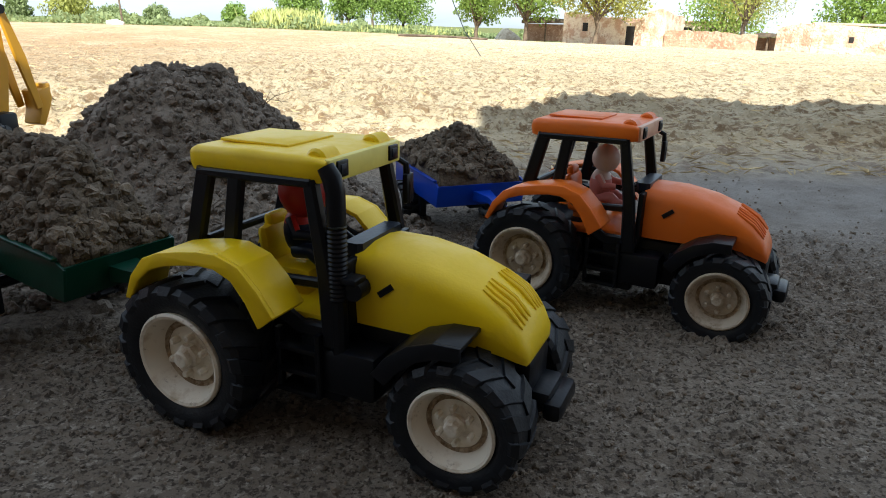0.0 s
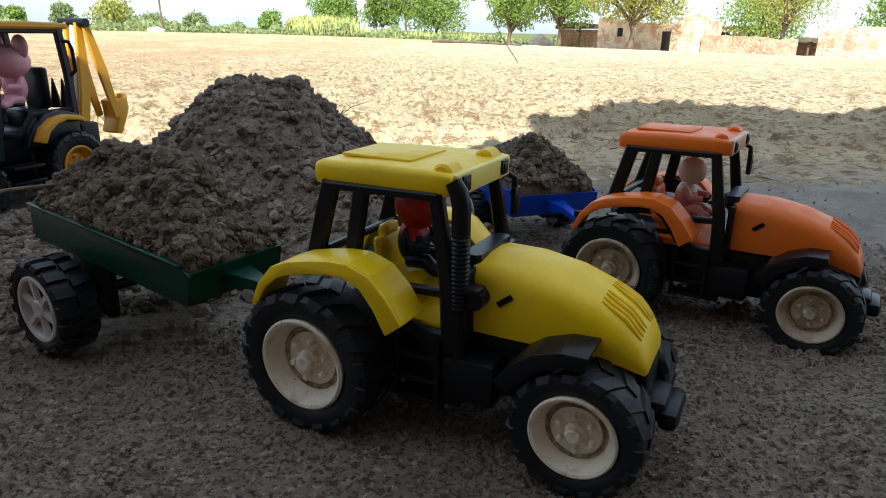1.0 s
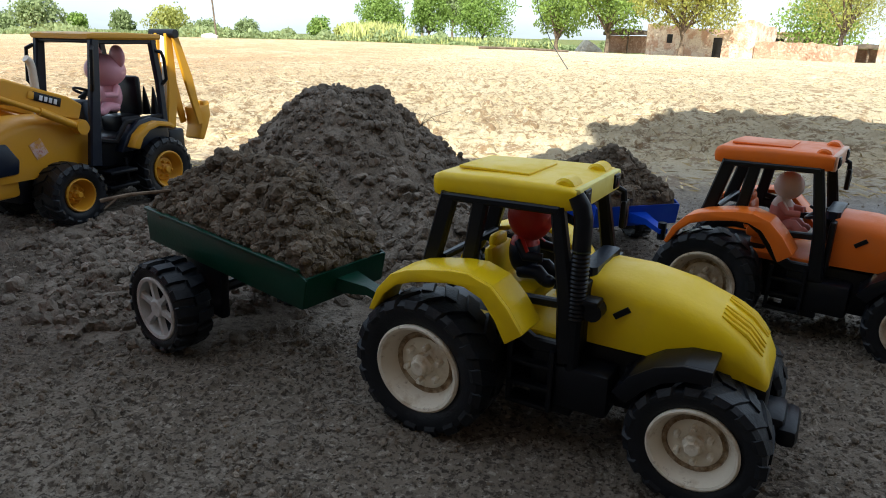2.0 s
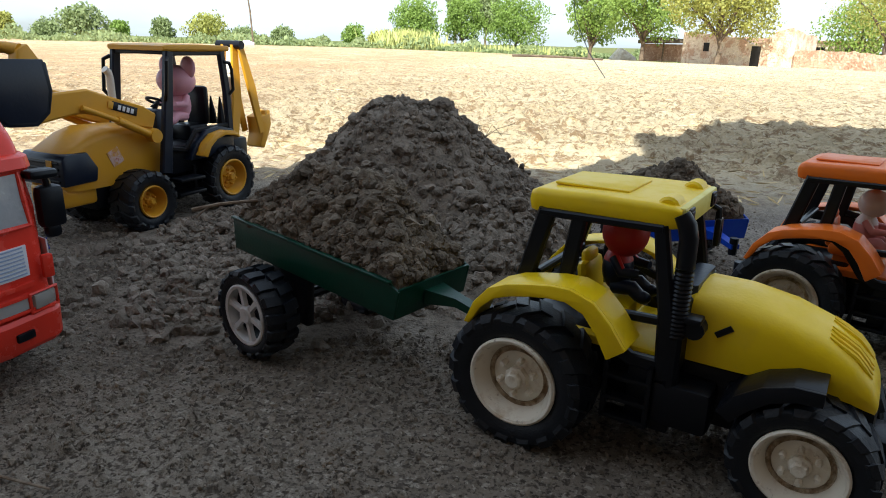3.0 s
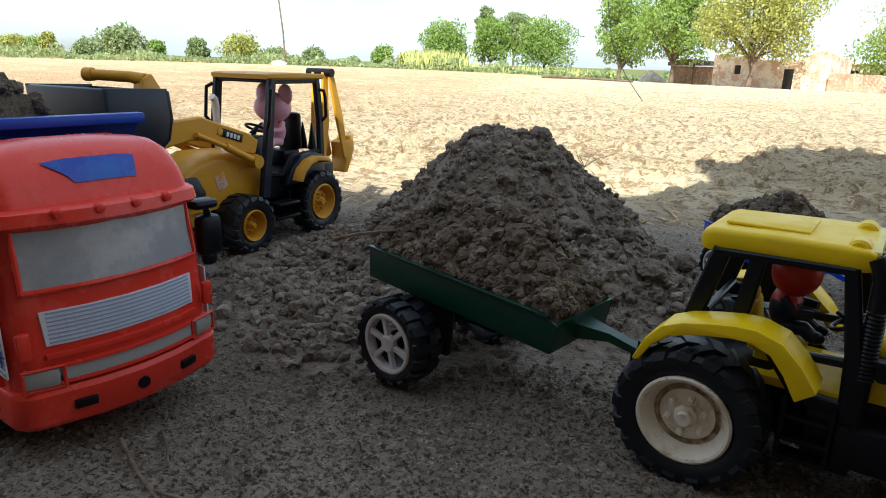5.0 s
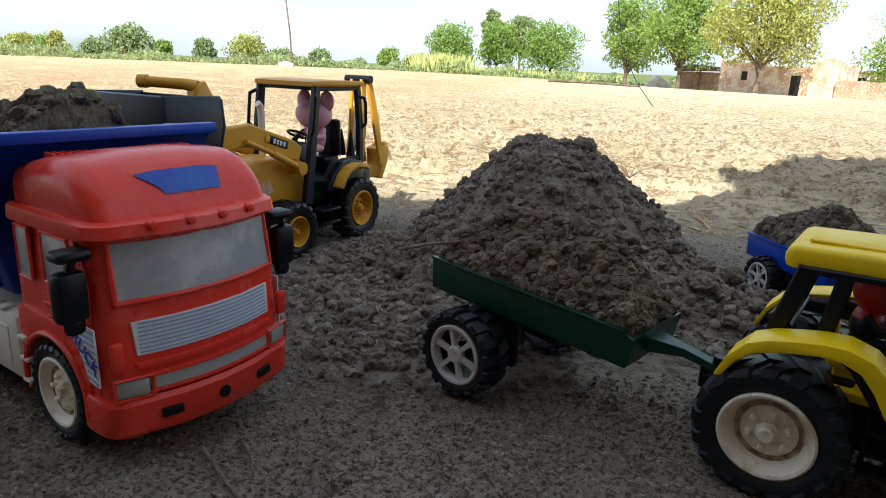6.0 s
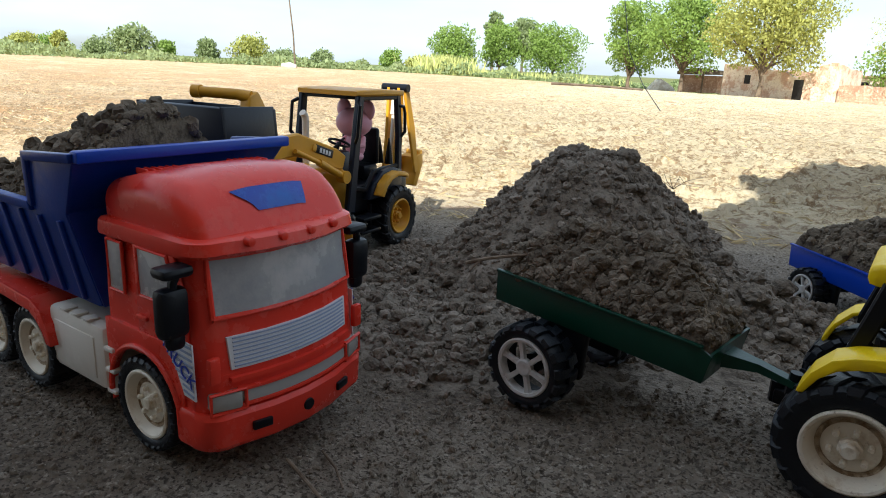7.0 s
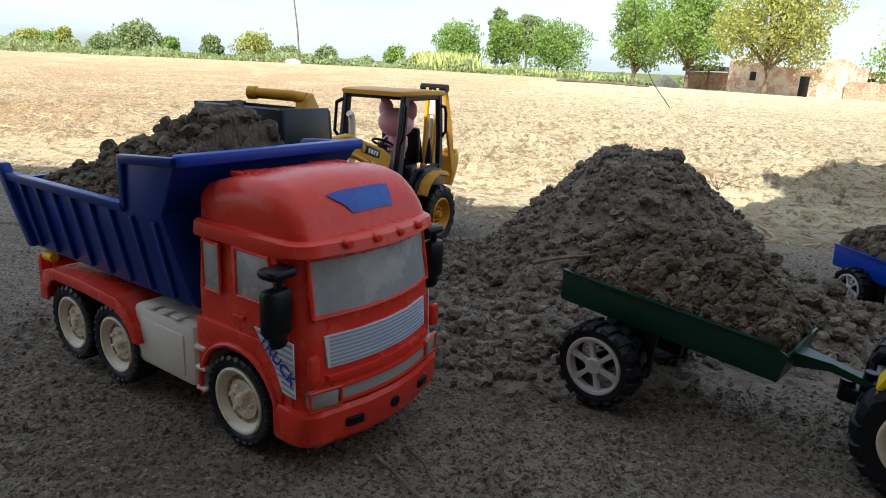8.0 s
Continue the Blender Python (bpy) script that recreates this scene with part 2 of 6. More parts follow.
def lumps(x, y, cell, small, large, share, s=0):
    """Heights of round lumps strewn one to a cell, of radius small to large (of the cell)."""
    u, v = x / cell, y / cell
    ix, iy = np.floor(u), np.floor(v)
    best = np.zeros_like(u)
    for dx in (-1, 0, 1):
        for dy in (-1, 0, 1):
            cx, cy = ix + dx, iy + dy
            r = (small + (large - small) * chance(cx, cy, s + 3) ** 2) * (chance(cx, cy, s + 4) < share)
            px, py = cx + chance(cx, cy, s + 1), cy + chance(cx, cy, s + 2)
            ang = chance(cx, cy, s + 5) * 6.283
            ex, ey = (u - px), (v - py)
            a, b = ex * np.cos(ang) + ey * np.sin(ang), -ex * np.sin(ang) + ey * np.cos(ang)
            d2 = a * a + (b * (1.15 + 0.5 * chance(cx, cy, s + 6))) ** 2
            best = np.maximum(best, np.sqrt(np.maximum(0, r * r - d2)))
    return best * cell


def ease(v, a, b):
    w = np.clip((v - a) / (b - a), 0, 1)
    return w * w * (3 - 2 * w)


def lie(x, y):
    """The broad lie of the land."""
    d = np.hypot(x, y)
    fall = (0.0105 + 0.0065 * np.tanh(x / 15.0)) * np.clip(d - 4, 0, 70)
    dip = 0.012 * np.exp(-((x + 0.57) ** 2 + (y - 0.56) ** 2) / 0.16 ** 2)
    rise = 0.006 * ease(x, -0.05, 0.15)
    return 0.004 - dip + rise * ease(-y, -1.2, -0.4) - fall


def ground_height(x, y):
    field = ease(y + 0.08 * np.sin(x * 3), 1.3, 1.9)
    near = 1 - ease(np.hypot(x + 0.2, y - 0.6), 2.5, 6)
    z = lie(x, y) + 0.010 * rough_noise(x, y, 0.35, 4, 5) * near
    patch = ease(rough_noise(x, y, 0.16, 3, 31), -0.16, 0.14)
    fine = 0.008 * rough_noise(x, y, 0.028, 4, 11, 0.75) * (0.5 + 0.5 * patch) + 0.9 * lumps(x, y, 0.016, 0.1, 0.42, 0.5, 21) * patch + 1.25 * lumps(x, y, 0.0105, 0.15, 0.5, 0.6, 25) * (0.45 + 0.55 * patch)
    ruts = 0.016 * np.abs(rough_noise(x * 0.35 + y * 0.5, y - 0.3 * x, 0.05, 3, 41)) * ease(x, 0.0, 0.3)
    z = z + (fine + ruts) * (1 - field) * near
    clods = 0.045 * rough_noise(x, y, 0.11, 5, 51, 0.6) + 0.8 * lumps(x, y, 0.075, 0.15, 0.5, 0.75, 61) + 0.6 * lumps(x, y, 0.03, 0.1, 0.5, 0.7, 71)
    far = 0.16 * rough_noise(x, y, 0.9, 4, 81)
    w = ease(y, 5, 12)
    z = z + field * (clods * (1 - w) + far * w * (1 - ease(y, 40, 70)))
    # loose clods round the foot of the heap
    skirt = np.exp(-(((x + 0.50) / 0.24) ** 2 + ((y - 0.80) / 0.20) ** 2) ** 2)
    return z + skirt * (0.75 * lumps(x, y, 0.034, 0.1, 0.5, 0.75, 91) + 0.006 * rough_noise(x, y, 0.05, 4, 95))


def steps(a, b, fine, ratio, low, high):
    mid = np.arange(a, b, fine)
    up, dn, st = [], [], fine
    v = mid[-1]
    while v < high:
        st *= ratio
        v += st
        up.append(v)
    v, st = a, fine
    while v > low:
        st *= ratio
        v -= st
        dn.append(v)
    return np.array(dn[::-1] + list(mid) + up)


# ---- ground ----
gx = steps(-1.02, 0.52, 0.0030, 1.058, -3000, 3000)
gy = np.concatenate([steps(0.20, 0.95, 0.0029, 1.06, -60, 0.9), np.arange(0.96, 2.4, 0.010), steps(2.4, 2.5, 0.011, 1.027, 2.45, 3200)])
GX, GY = np.meshgrid(gx, gy)


def earth():
    """Dark worked soil, turning to dry straw-strewn field further off."""
    m = bpy.data.materials.new("field_soil")
    m.use_nodes = True
    n, l = m.node_tree.nodes, m.node_tree.links
    b = n["Principled BSDF"]
    b.inputs["Roughness"].default_value, b.inputs["Specular IOR Level"].default_value = 0.93, 0.25
    co = n.new("ShaderNodeTexCoord")

    def tex(scale, detail=6.0, rough=0.65):
        t = n.new("ShaderNodeTexNoise")
        t.inputs["Scale"].default_value, t.inputs["Detail"].default_value, t.inputs["Roughness"].default_value = scale, detail, rough
        l.new(co.outputs["Object"], t.inputs["Vector"])
        return t.outputs["Fac"]

    def rng(v, a, bb, lo=0.0, hi=1.0):
        r = n.new("ShaderNodeMapRange")
        r.inputs["From Min"].default_value, r.inputs["From Max"].default_value = a, bb
        r.inputs["To Min"].default_value, r.inputs["To Max"].default_value = lo, hi
        l.new(v, r.inputs["Value"])
        return r.outputs["Result"]

    def mix(f, a, bb):
        x = n.new("ShaderNodeMix")
        x.data_type = "RGBA"
        l.new(f, x.inputs["Factor"])
        for key, v in (("A", a), ("B", bb)):
            if isinstance(v, tuple):
                x.inputs[key].default_value = (*v, 1)
            else:
                l.new(v, x.inputs[key])
        return x.outputs["Result"]

    near_soil = mix(rng(tex(5.0), 0.4, 0.65), (0.215, 0.172, 0.130), (0.310, 0.258, 0.200))
    near_soil = mix(rng(tex(170.0, 3.0), 0.56, 0.64), near_soil, (0.40, 0.342, 0.272))
    # dark specks put the shade of crevices between crumbs into the colour
    near_soil = mix(rng(tex(230.0, 2.0), 0.52, 0.62), near_soil, (0.080, 0.061, 0.045))
    near_soil = mix(rng(tex(120.0, 4.0), 0.54, 0.66), near_soil, (0.105, 0.081, 0.060))
    sep = n.new("ShaderNodeSeparateXYZ")
    l.new(co.outputs["Object"], sep.inputs["Vector"])
    # darker towards the heap's foot, with an uneven edge
    foot = n.new("ShaderNodeVectorMath")
    foot.operation = "DISTANCE"
    l.new(co.outputs["Object"], foot.inputs[0])
    foot.inputs[1].default_value = (-0.52, 0.84, 0.0)
    spread = n.new("ShaderNodeMath")
    spread.operation = "ADD"
    l.new(foot.outputs["Value"], spread.inputs[0])
    l.new(rng(tex(6.0), 0.3, 0.7, -0.10, 0.10), spread.inputs[1])
    near_soil = mix(rng(spread.outputs["Value"], 0.40, 0.22), near_soil, mix(rng(tex(95.0), 0.42, 0.62), (0.150, 0.118, 0.088), (0.070, 0.053, 0.039)))
    trodden = mix(rng(tex(7.0), 0.4, 0.62), (0.33, 0.300, 0.265), (0.24, 0.213, 0.183))
    path = n.new("ShaderNodeMath")
    path.operation = "MULTIPLY"
    l.new(rng(sep.outputs["X"], 0.05, 0.55), path.inputs[0])
    l.new(rng(sep.outputs["Y"], 0.72, 1.05), path.inputs[1])
    near_soil = mix(path.outputs["Value"], near_soil, trodden)
    dry = mix(rng(tex(0.9), 0.38, 0.62), (0.66, 0.51, 0.31), (0.74, 0.615, 0.41))
    red = n.new("ShaderNodeMath")
    red.operation = "MULTIPLY"
    l.new(rng(sep.outputs["X"], -0.4, -3.5), red.inputs[0])
    l.new(rng(tex(0.7), 0.3, 0.55), red.inputs[1])
    dry = mix(red.outputs["Value"], dry, (0.54, 0.335, 0.175))
    dry = mix(rng(tex(26.0), 0.52, 0.60), dry, (0.34, 0.225, 0.12))
    dry = mix(rng(tex(10.0, 5.0, 0.7), 0.55, 0.59), dry, (0.37, 0.245, 0.135))
    dry = mix(rng(tex(2.6, 8.0, 0.75), 0.57, 0.61), dry, (0.40, 0.27, 0.15))
    dry = mix(rng(tex(60.0), 0.55, 0.65), dry, (0.76, 0.66, 0.47))
    colour = mix(rng(sep.outputs["Y"], 1.25, 1.75), near_soil, dry)
    grass = mix(rng(tex(0.5), 0.35, 0.6), (0.20, 0.17, 0.06), (0.10, 0.14, 0.035))
    add = n.new("ShaderNodeMath")
    add.operation = "ADD"
    l.new(sep.outputs["Y"], add.inputs[0])
    l.new(rng(tex(0.12), 0.3, 0.7, -9, 9), add.inputs[1])
    colour = mix(rng(add.outputs["Value"], 62, 70), colour, grass)
    l.new(colour, b.inputs["Base Color"])
    last = None
    for scale, dist in ((110.0, 0.006), (330.0, 0.0025)):
        bump = n.new("ShaderNodeBump")
        bump.inputs["Strength"].default_value, bump.inputs["Distance"].default_value = 1.0, dist
        l.new(tex(scale, 5.0, 0.7), bump.inputs["Height"])
        if last:
            l.new(last.outputs["Normal"], bump.inputs["Normal"])
        last = bump
    mul = n.new("ShaderNodeMath")
    mul.operation = "MULTIPLY"
    l.new(tex(24.0, 6.0, 0.75), mul.inputs[0])
    l.new(rng(sep.outputs["Y"], 1.3, 2.2), mul.inputs[1])
    bump = n.new("ShaderNodeBump")
    bump.inputs["Strength"].default_value, bump.inputs["Distance"].default_value = 1.0, 0.045
    l.new(mul.outputs["Value"], bump.inputs["Height"])
    l.new(last.outputs["Normal"], bump.inputs["Normal"])
    l.new(bump.outputs["Normal"], b.inputs["Normal"])
    return m


GZ = ground_height(GX, GY)
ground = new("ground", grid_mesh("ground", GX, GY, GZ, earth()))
tagged(ground, "bare trodden soil passing into a dry sunlit ploughed field", "ground", kind="structure")

# ---- unseen house wall behind, shaped to throw the shade ----
TAN = math.tan(radians(SUN_ELEVATION))
# nearness and left end set how much sky light reaches the toys
WALL_Y = -0.45
edge = [(-2.1, 1.47), (-0.75, 1.46), (-0.12, 1.68), (0.12, 2.0), (0.13, 2.42), (0.36, 2.6), (0.62, 3.1), (0.82, 3.0), (1.13, 2.95), (1.34, 2.78), (1.7, 3.0), (1.95, 2.8), (3.2, 2.9), (6.0, 2.9)]
top = [(x - SUN_DRIFT * (y - WALL_Y), (y - WALL_Y) * TAN) for x, y in edge]
house = empty("unseen_house_wall", pose(0, 0, 0), "unseen house wall behind, its top shaped by the shadow it throws", "house")
part("wall", prism([(-2.3, -0.1)] + top + [(6.0, -0.1)], WALL_Y - 0.35, WALL_Y), M_HOUSE, house)


# ---- heap of dug soil ----
def heap_mesh(name, xs, ys, height, cell=0.0036, strength=1.0, seed=0, mat=M_PILE):
    X, Y = np.meshgrid(np.arange(*xs, cell), np.arange(*ys, cell))
    Z = height(X, Y)
    body = ease(Z, 0.0, 0.03)
    rough = 0.024 * rough_noise(X, Y, 0.09, 5, 100 + seed, 0.6) + 0.008 * rough_noise(X, Y, 0.022, 3, 120 + seed)
    rough = rough + 0.8 * lumps(X, Y, 0.040, 0.1, 0.45, 0.5, 130 + seed) + 0.9 * lumps(X, Y, 0.019, 0.1, 0.5, 0.65, 140 + seed) + 0.9 * lumps(X, Y, 0.011, 0.15, 0.5, 0.65, 150 + seed)
    Z = Z + strength * body * (rough - 0.008)
    return grid_mesh(name, X, Y, Z, mat), (X, Y, Z)


def mound(x, y):
    wob = 1 + 0.22 * rough_noise(np.arctan2(y - 1.0, x + 0.38) * 0.8 + 3, x * 0 + 1.5, 0.5, 3, 7)
    r = np.hypot((x + 0.385) / 1.06, (y - 1.01) / 0.95) / wob
    cone = 0.240 - 1.0 * np.sqrt(np.maximum(r - 0.042, 0) ** 2 + 0.0004)
    spur = 0.105 - 0.56 * np.hypot((x + 0.23) / 1.35, y - 0.84)
    skirt = 0.045 * (1 - np.hypot((x + 0.40) / 0.47, (y - 0.93) / 0.36))
    return np.maximum.reduce([cone, spur, skirt, x * 0 - 0.03]) + 0.0


heap_me, HEAP_TOP = heap_mesh("soil_mound", (-0.95, 0.12), (0.52, 1.42), mound)
heap = new("soil_mound", heap_me)
tagged(heap, "tall heap of freshly dug brown soil with clods", "soil heap")


# ---- more materials ----
def plastic(name, colour, rough=0.38, dust=0.62, tone=None, spec=0.35):
    return material(name, colour, rough, spot=tone or tuple(0.86 * c + 0.14 * d for c, d in zip(colour, DUST)), spots=(26.0, dust - 0.12, dust + 0.12), second=(tuple(0.5 * c + 0.5 * d for c, d in zip(colour, DUST)), 90.0, 0.68, 0.84), grain=(300.0, 0.06), spec=spec)


M_YELLOW = plastic("yellow_plastic", (0.86, 0.58, 0.0))
M_PALE_YELLOW = plastic("pale_yellow_plastic", (0.80, 0.68, 0.16))
M_ORANGE = plastic("orange_plastic", (0.80, 0.165, 0.012))
M_PALE_ORANGE = plastic("pale_orange_plastic", (0.72, 0.42, 0.28))
M_BLACK = plastic("black_plastic", (0.005, 0.006, 0.009), 0.34, 0.72, (0.009, 0.010, 0.012), 0.24)
M_NAVY = plastic("navy_plastic", (0.006, 0.011, 0.024), 0.34, 0.70, (0.02, 0.024, 0.03))
M_RUBBER = material("black_rubber", (0.004, 0.006, 0.010), 0.42, spot=(0.009, 0.010, 0.013), spots=(30.0, 0.5, 0.72), second=((0.07, 0.056, 0.042), 70.0, 0.64, 0.80), grain=(500.0, 0.25), spec=0.4)
M_RIM = material("cream_rim", (0.80, 0.72, 0.58), 0.45, spot=(0.46, 0.33, 0.19), spots=(42.0, 0.50, 0.70), second=((0.24, 0.15, 0.075), 110.0, 0.60, 0.74), grain=(300.0, 0.1))
M_RIM_DUSTY = material("dusty_brown_rim", (0.58, 0.49, 0.37), 0.6, spot=(0.33, 0.24, 0.15), spots=(42.0, 0.44, 0.64), second=((0.20, 0.13, 0.07), 110.0, 0.58, 0.72), grain=(300.0, 0.15))
M_CAKED = material("caked_mud", (0.26, 0.17, 0.09), 0.95, spot=(0.55, 0.44, 0.30), spots=(90.0, 0.42, 0.58), grain=(300.0, 0.8))
M_SILVER = material("silvery_plastic", (0.62, 0.60, 0.58), 0.4, spot=(0.40, 0.36, 0.32), spots=(50.0, 0.5, 0.7))
M_GREEN = plastic("dark_green_plastic", (0.002, 0.040, 0.023), 0.32, 0.68, (0.006, 0.05, 0.03))
M_BLUE = plastic("blue_plastic", (0.003, 0.045, 0.40), 0.34, 0.68, (0.006, 0.07, 0.42))
M_LAMP = plastic("clear_lamp", (0.34, 0.32, 0.29), 0.2)
M_DOLL_RED = plastic("red_toy_plastic", (0.42, 0.020, 0.014))
M_DOLL_PALE = plastic("pale_toy_plastic", (0.72, 0.56, 0.48))
M_DOLL_CORAL = plastic("coral_toy_plastic", (0.70, 0.24, 0.20))
M_DOLL_PINK = plastic("pink_toy_plastic", (0.80, 0.40, 0.48))


# ---- wheels ----
def tyre(r, w, rim, lugs, lean=0.55, height=0.12, bm=None):
    h = r - rim
    base = r - height * h
    bm = lathe([(rim, 0.40 * w), (rim + 0.18 * h, 0.47 * w), (rim + 0.5 * h, 0.5 * w), (base - 0.14 * h, 0.49 * w), (base, 0.40 * w), (base + 0.02 * h, 0.0), (base, -0.40 * w), (base - 0.14 * h, -0.49 * w), (rim + 0.5 * h, -0.5 * w), (rim + 0.18 * h, -0.47 * w), (rim, -0.40 * w), (rim * 0.97, 0), (rim, 0.40 * w)], 56, bm)
    wide = 2 * math.pi / lugs * 0.30
    for side in (-1, 1):
        for k in range(lugs):
            a = 2 * math.pi * (k + (0.5 if side > 0 else 0)) / lugs
            rows = []
            for f, rr, tw in ((0.02, r, 1.0), (0.30, r * 1.002, 1.05), (0.47, r - 0.05 * h, 1.15), (0.53, r - 0.32 * h, 1.0)):
                mid = a + lean * f * 2 * math.pi / lugs * 2
                low = base - 0.03 * h if f < 0.45 else rr - 0.16 * h
                ring = []
                for da, q in ((-1, low), (-0.8, rr), (0.8, rr), (1, low)):
                    an = mid + da * wide * tw
                    ring.append((q * math.cos(an), side * (f if q == rr else min(f, 0.495)) * w, q * math.sin(an)))
                rows.append(ring)
            loft(rows, bm)
    return bm


def dish(r, w, depth=0.10, nuts=6):
    """A deep-dished rim with a boss and nuts, its open side towards -y."""
    bm = lathe([(r, -0.36 * w), (r * 1.02, -0.47 * w), (r * 0.97, -0.50 * w), (r * 0.91, -0.48 * w), (r * 0.87, -0.40 * w), (r * 0.70, -depth * w), (r * 0.67, -(depth - 0.02) * w), (r * 0.63, -(depth - 0.02) * w), (r * 0.60, -(depth + 0.05) * w), (r * 0.52, -(depth + 0.06) * w), (r * 0.24, -(depth + 0.07) * w)], 44)
    lathe([(r * 0.27, -depth * w), (r * 0.26, -0.30 * w), (r * 0.20, -0.33 * w), (r * 0.19, -0.42 * w), (r * 0.15, -0.45 * w), (0, -0.45 * w)], 8, bm)
    for k in range(nuts):
        a = 2 * math.pi * k / nuts
        lathe([(r * 0.075, 0.0), (r * 0.075, -0.14 * w), (r * 0.05, -0.17 * w), (0, -0.17 * w)], 8, bm, pose(r * 0.42 * math.cos(a), -(depth + 0.04) * w, r * 0.42 * math.sin(a)))
    return bm


def mud_ring(r, w, depth):
    """Mud caked in the groove round the rim's disc."""
    return lathe([(r * 0.725, -(depth + 0.055) * w), (r * 0.695, -(depth + 0.018) * w), (r * 0.65, -(depth + 0.004) * w), (r * 0.615, -(depth + 0.030) * w), (r * 0.60, -(depth + 0.062) * w)], 44)


def spokes(r, w, n=6):
    bm = lathe([(r, -0.30 * w), (r * 1.02, -0.46 * w), (r * 0.97, -0.49 * w), (r * 0.88, -0.47 * w), (r * 0.86, -0.20 * w), (r * 0.98, -0.1 * w)], 40)
    lathe([(r * 0.30, -0.28 * w), (r * 0.30, -0.42 * w), (r * 0.24, -0.46 * w), (r * 0.12, -0.46 * w), (0, -0.44 * w)], 24, bm)
    for k in range(n):
        a = 2 * math.pi * k / n
        c, s = math.cos(a), math.sin(a)
        rows = []
        for q, hw in ((0.22, 0.10), (0.5, 0.085), (0.75, 0.10), (0.92, 0.16)):
            ring = []
            for side, y in ((-1, -0.30), (-0.8, -0.42), (0.8, -0.42), (1, -0.30)):
                x, z = q * r, side * hw * r
                ring.append((x * c - z * s, y * w, x * s + z * c))
            rows.append(ring)
        loft(rows, bm)
    return bm


def wheel(parent, x, y, z, r, w, rim, lugs, kind="dish", mat=None, steer=0, spin=0, height=0.12, lean=0.55, depth=0.10):
    """A wheel as a part of its vehicle: an axle with tyre and rim; y below 0 faces the open side outwards."""
    hub = part("wheel", lathe([(0.0, -0.02 * w), (rim * 0.35, -0.02 * w), (rim * 0.35, 0.45 * w), (0, 0.45 * w)], 16), M_BLACK, parent)
    hub.matrix_basis = pose(x, y, z, 0, spin, steer + (0 if y < 0 else 180))
    part("tyre", tyre(r, w, rim, lugs, lean, height), M_RUBBER, hub)
    part("rim", dish(rim, w, depth) if kind == "dish" else spokes(rim, w), mat or M_RIM, hub)
    if kind == "dish" and mat in (None, M_RIM_DUSTY):
        part("caked_mud", mud_ring(rim, w, depth), M_CAKED, hub, "brown mud caked in the rim")
    return hub


# ---- tractors ----
def section(x, hw, top, low, rad, n=5, crown=0.0):
    """A loop across the bonnet: flat sides, rounded shoulders, a slightly crowned top."""
    pts = [(x, -hw * 0.96, low), (x, -hw, low + 0.3 * (top - low))]
    for k in range(n + 1):
        a = math.pi / 2 * k / n
        pts.append((x, -hw + rad - rad * math.cos(a), top - rad + rad * math.sin(a) - crown))
    pts.append((x, -hw * 0.3, top - 0.2 * crown))
    return pts + [(px, -py, pz) for px, py, pz in pts[::-1]]


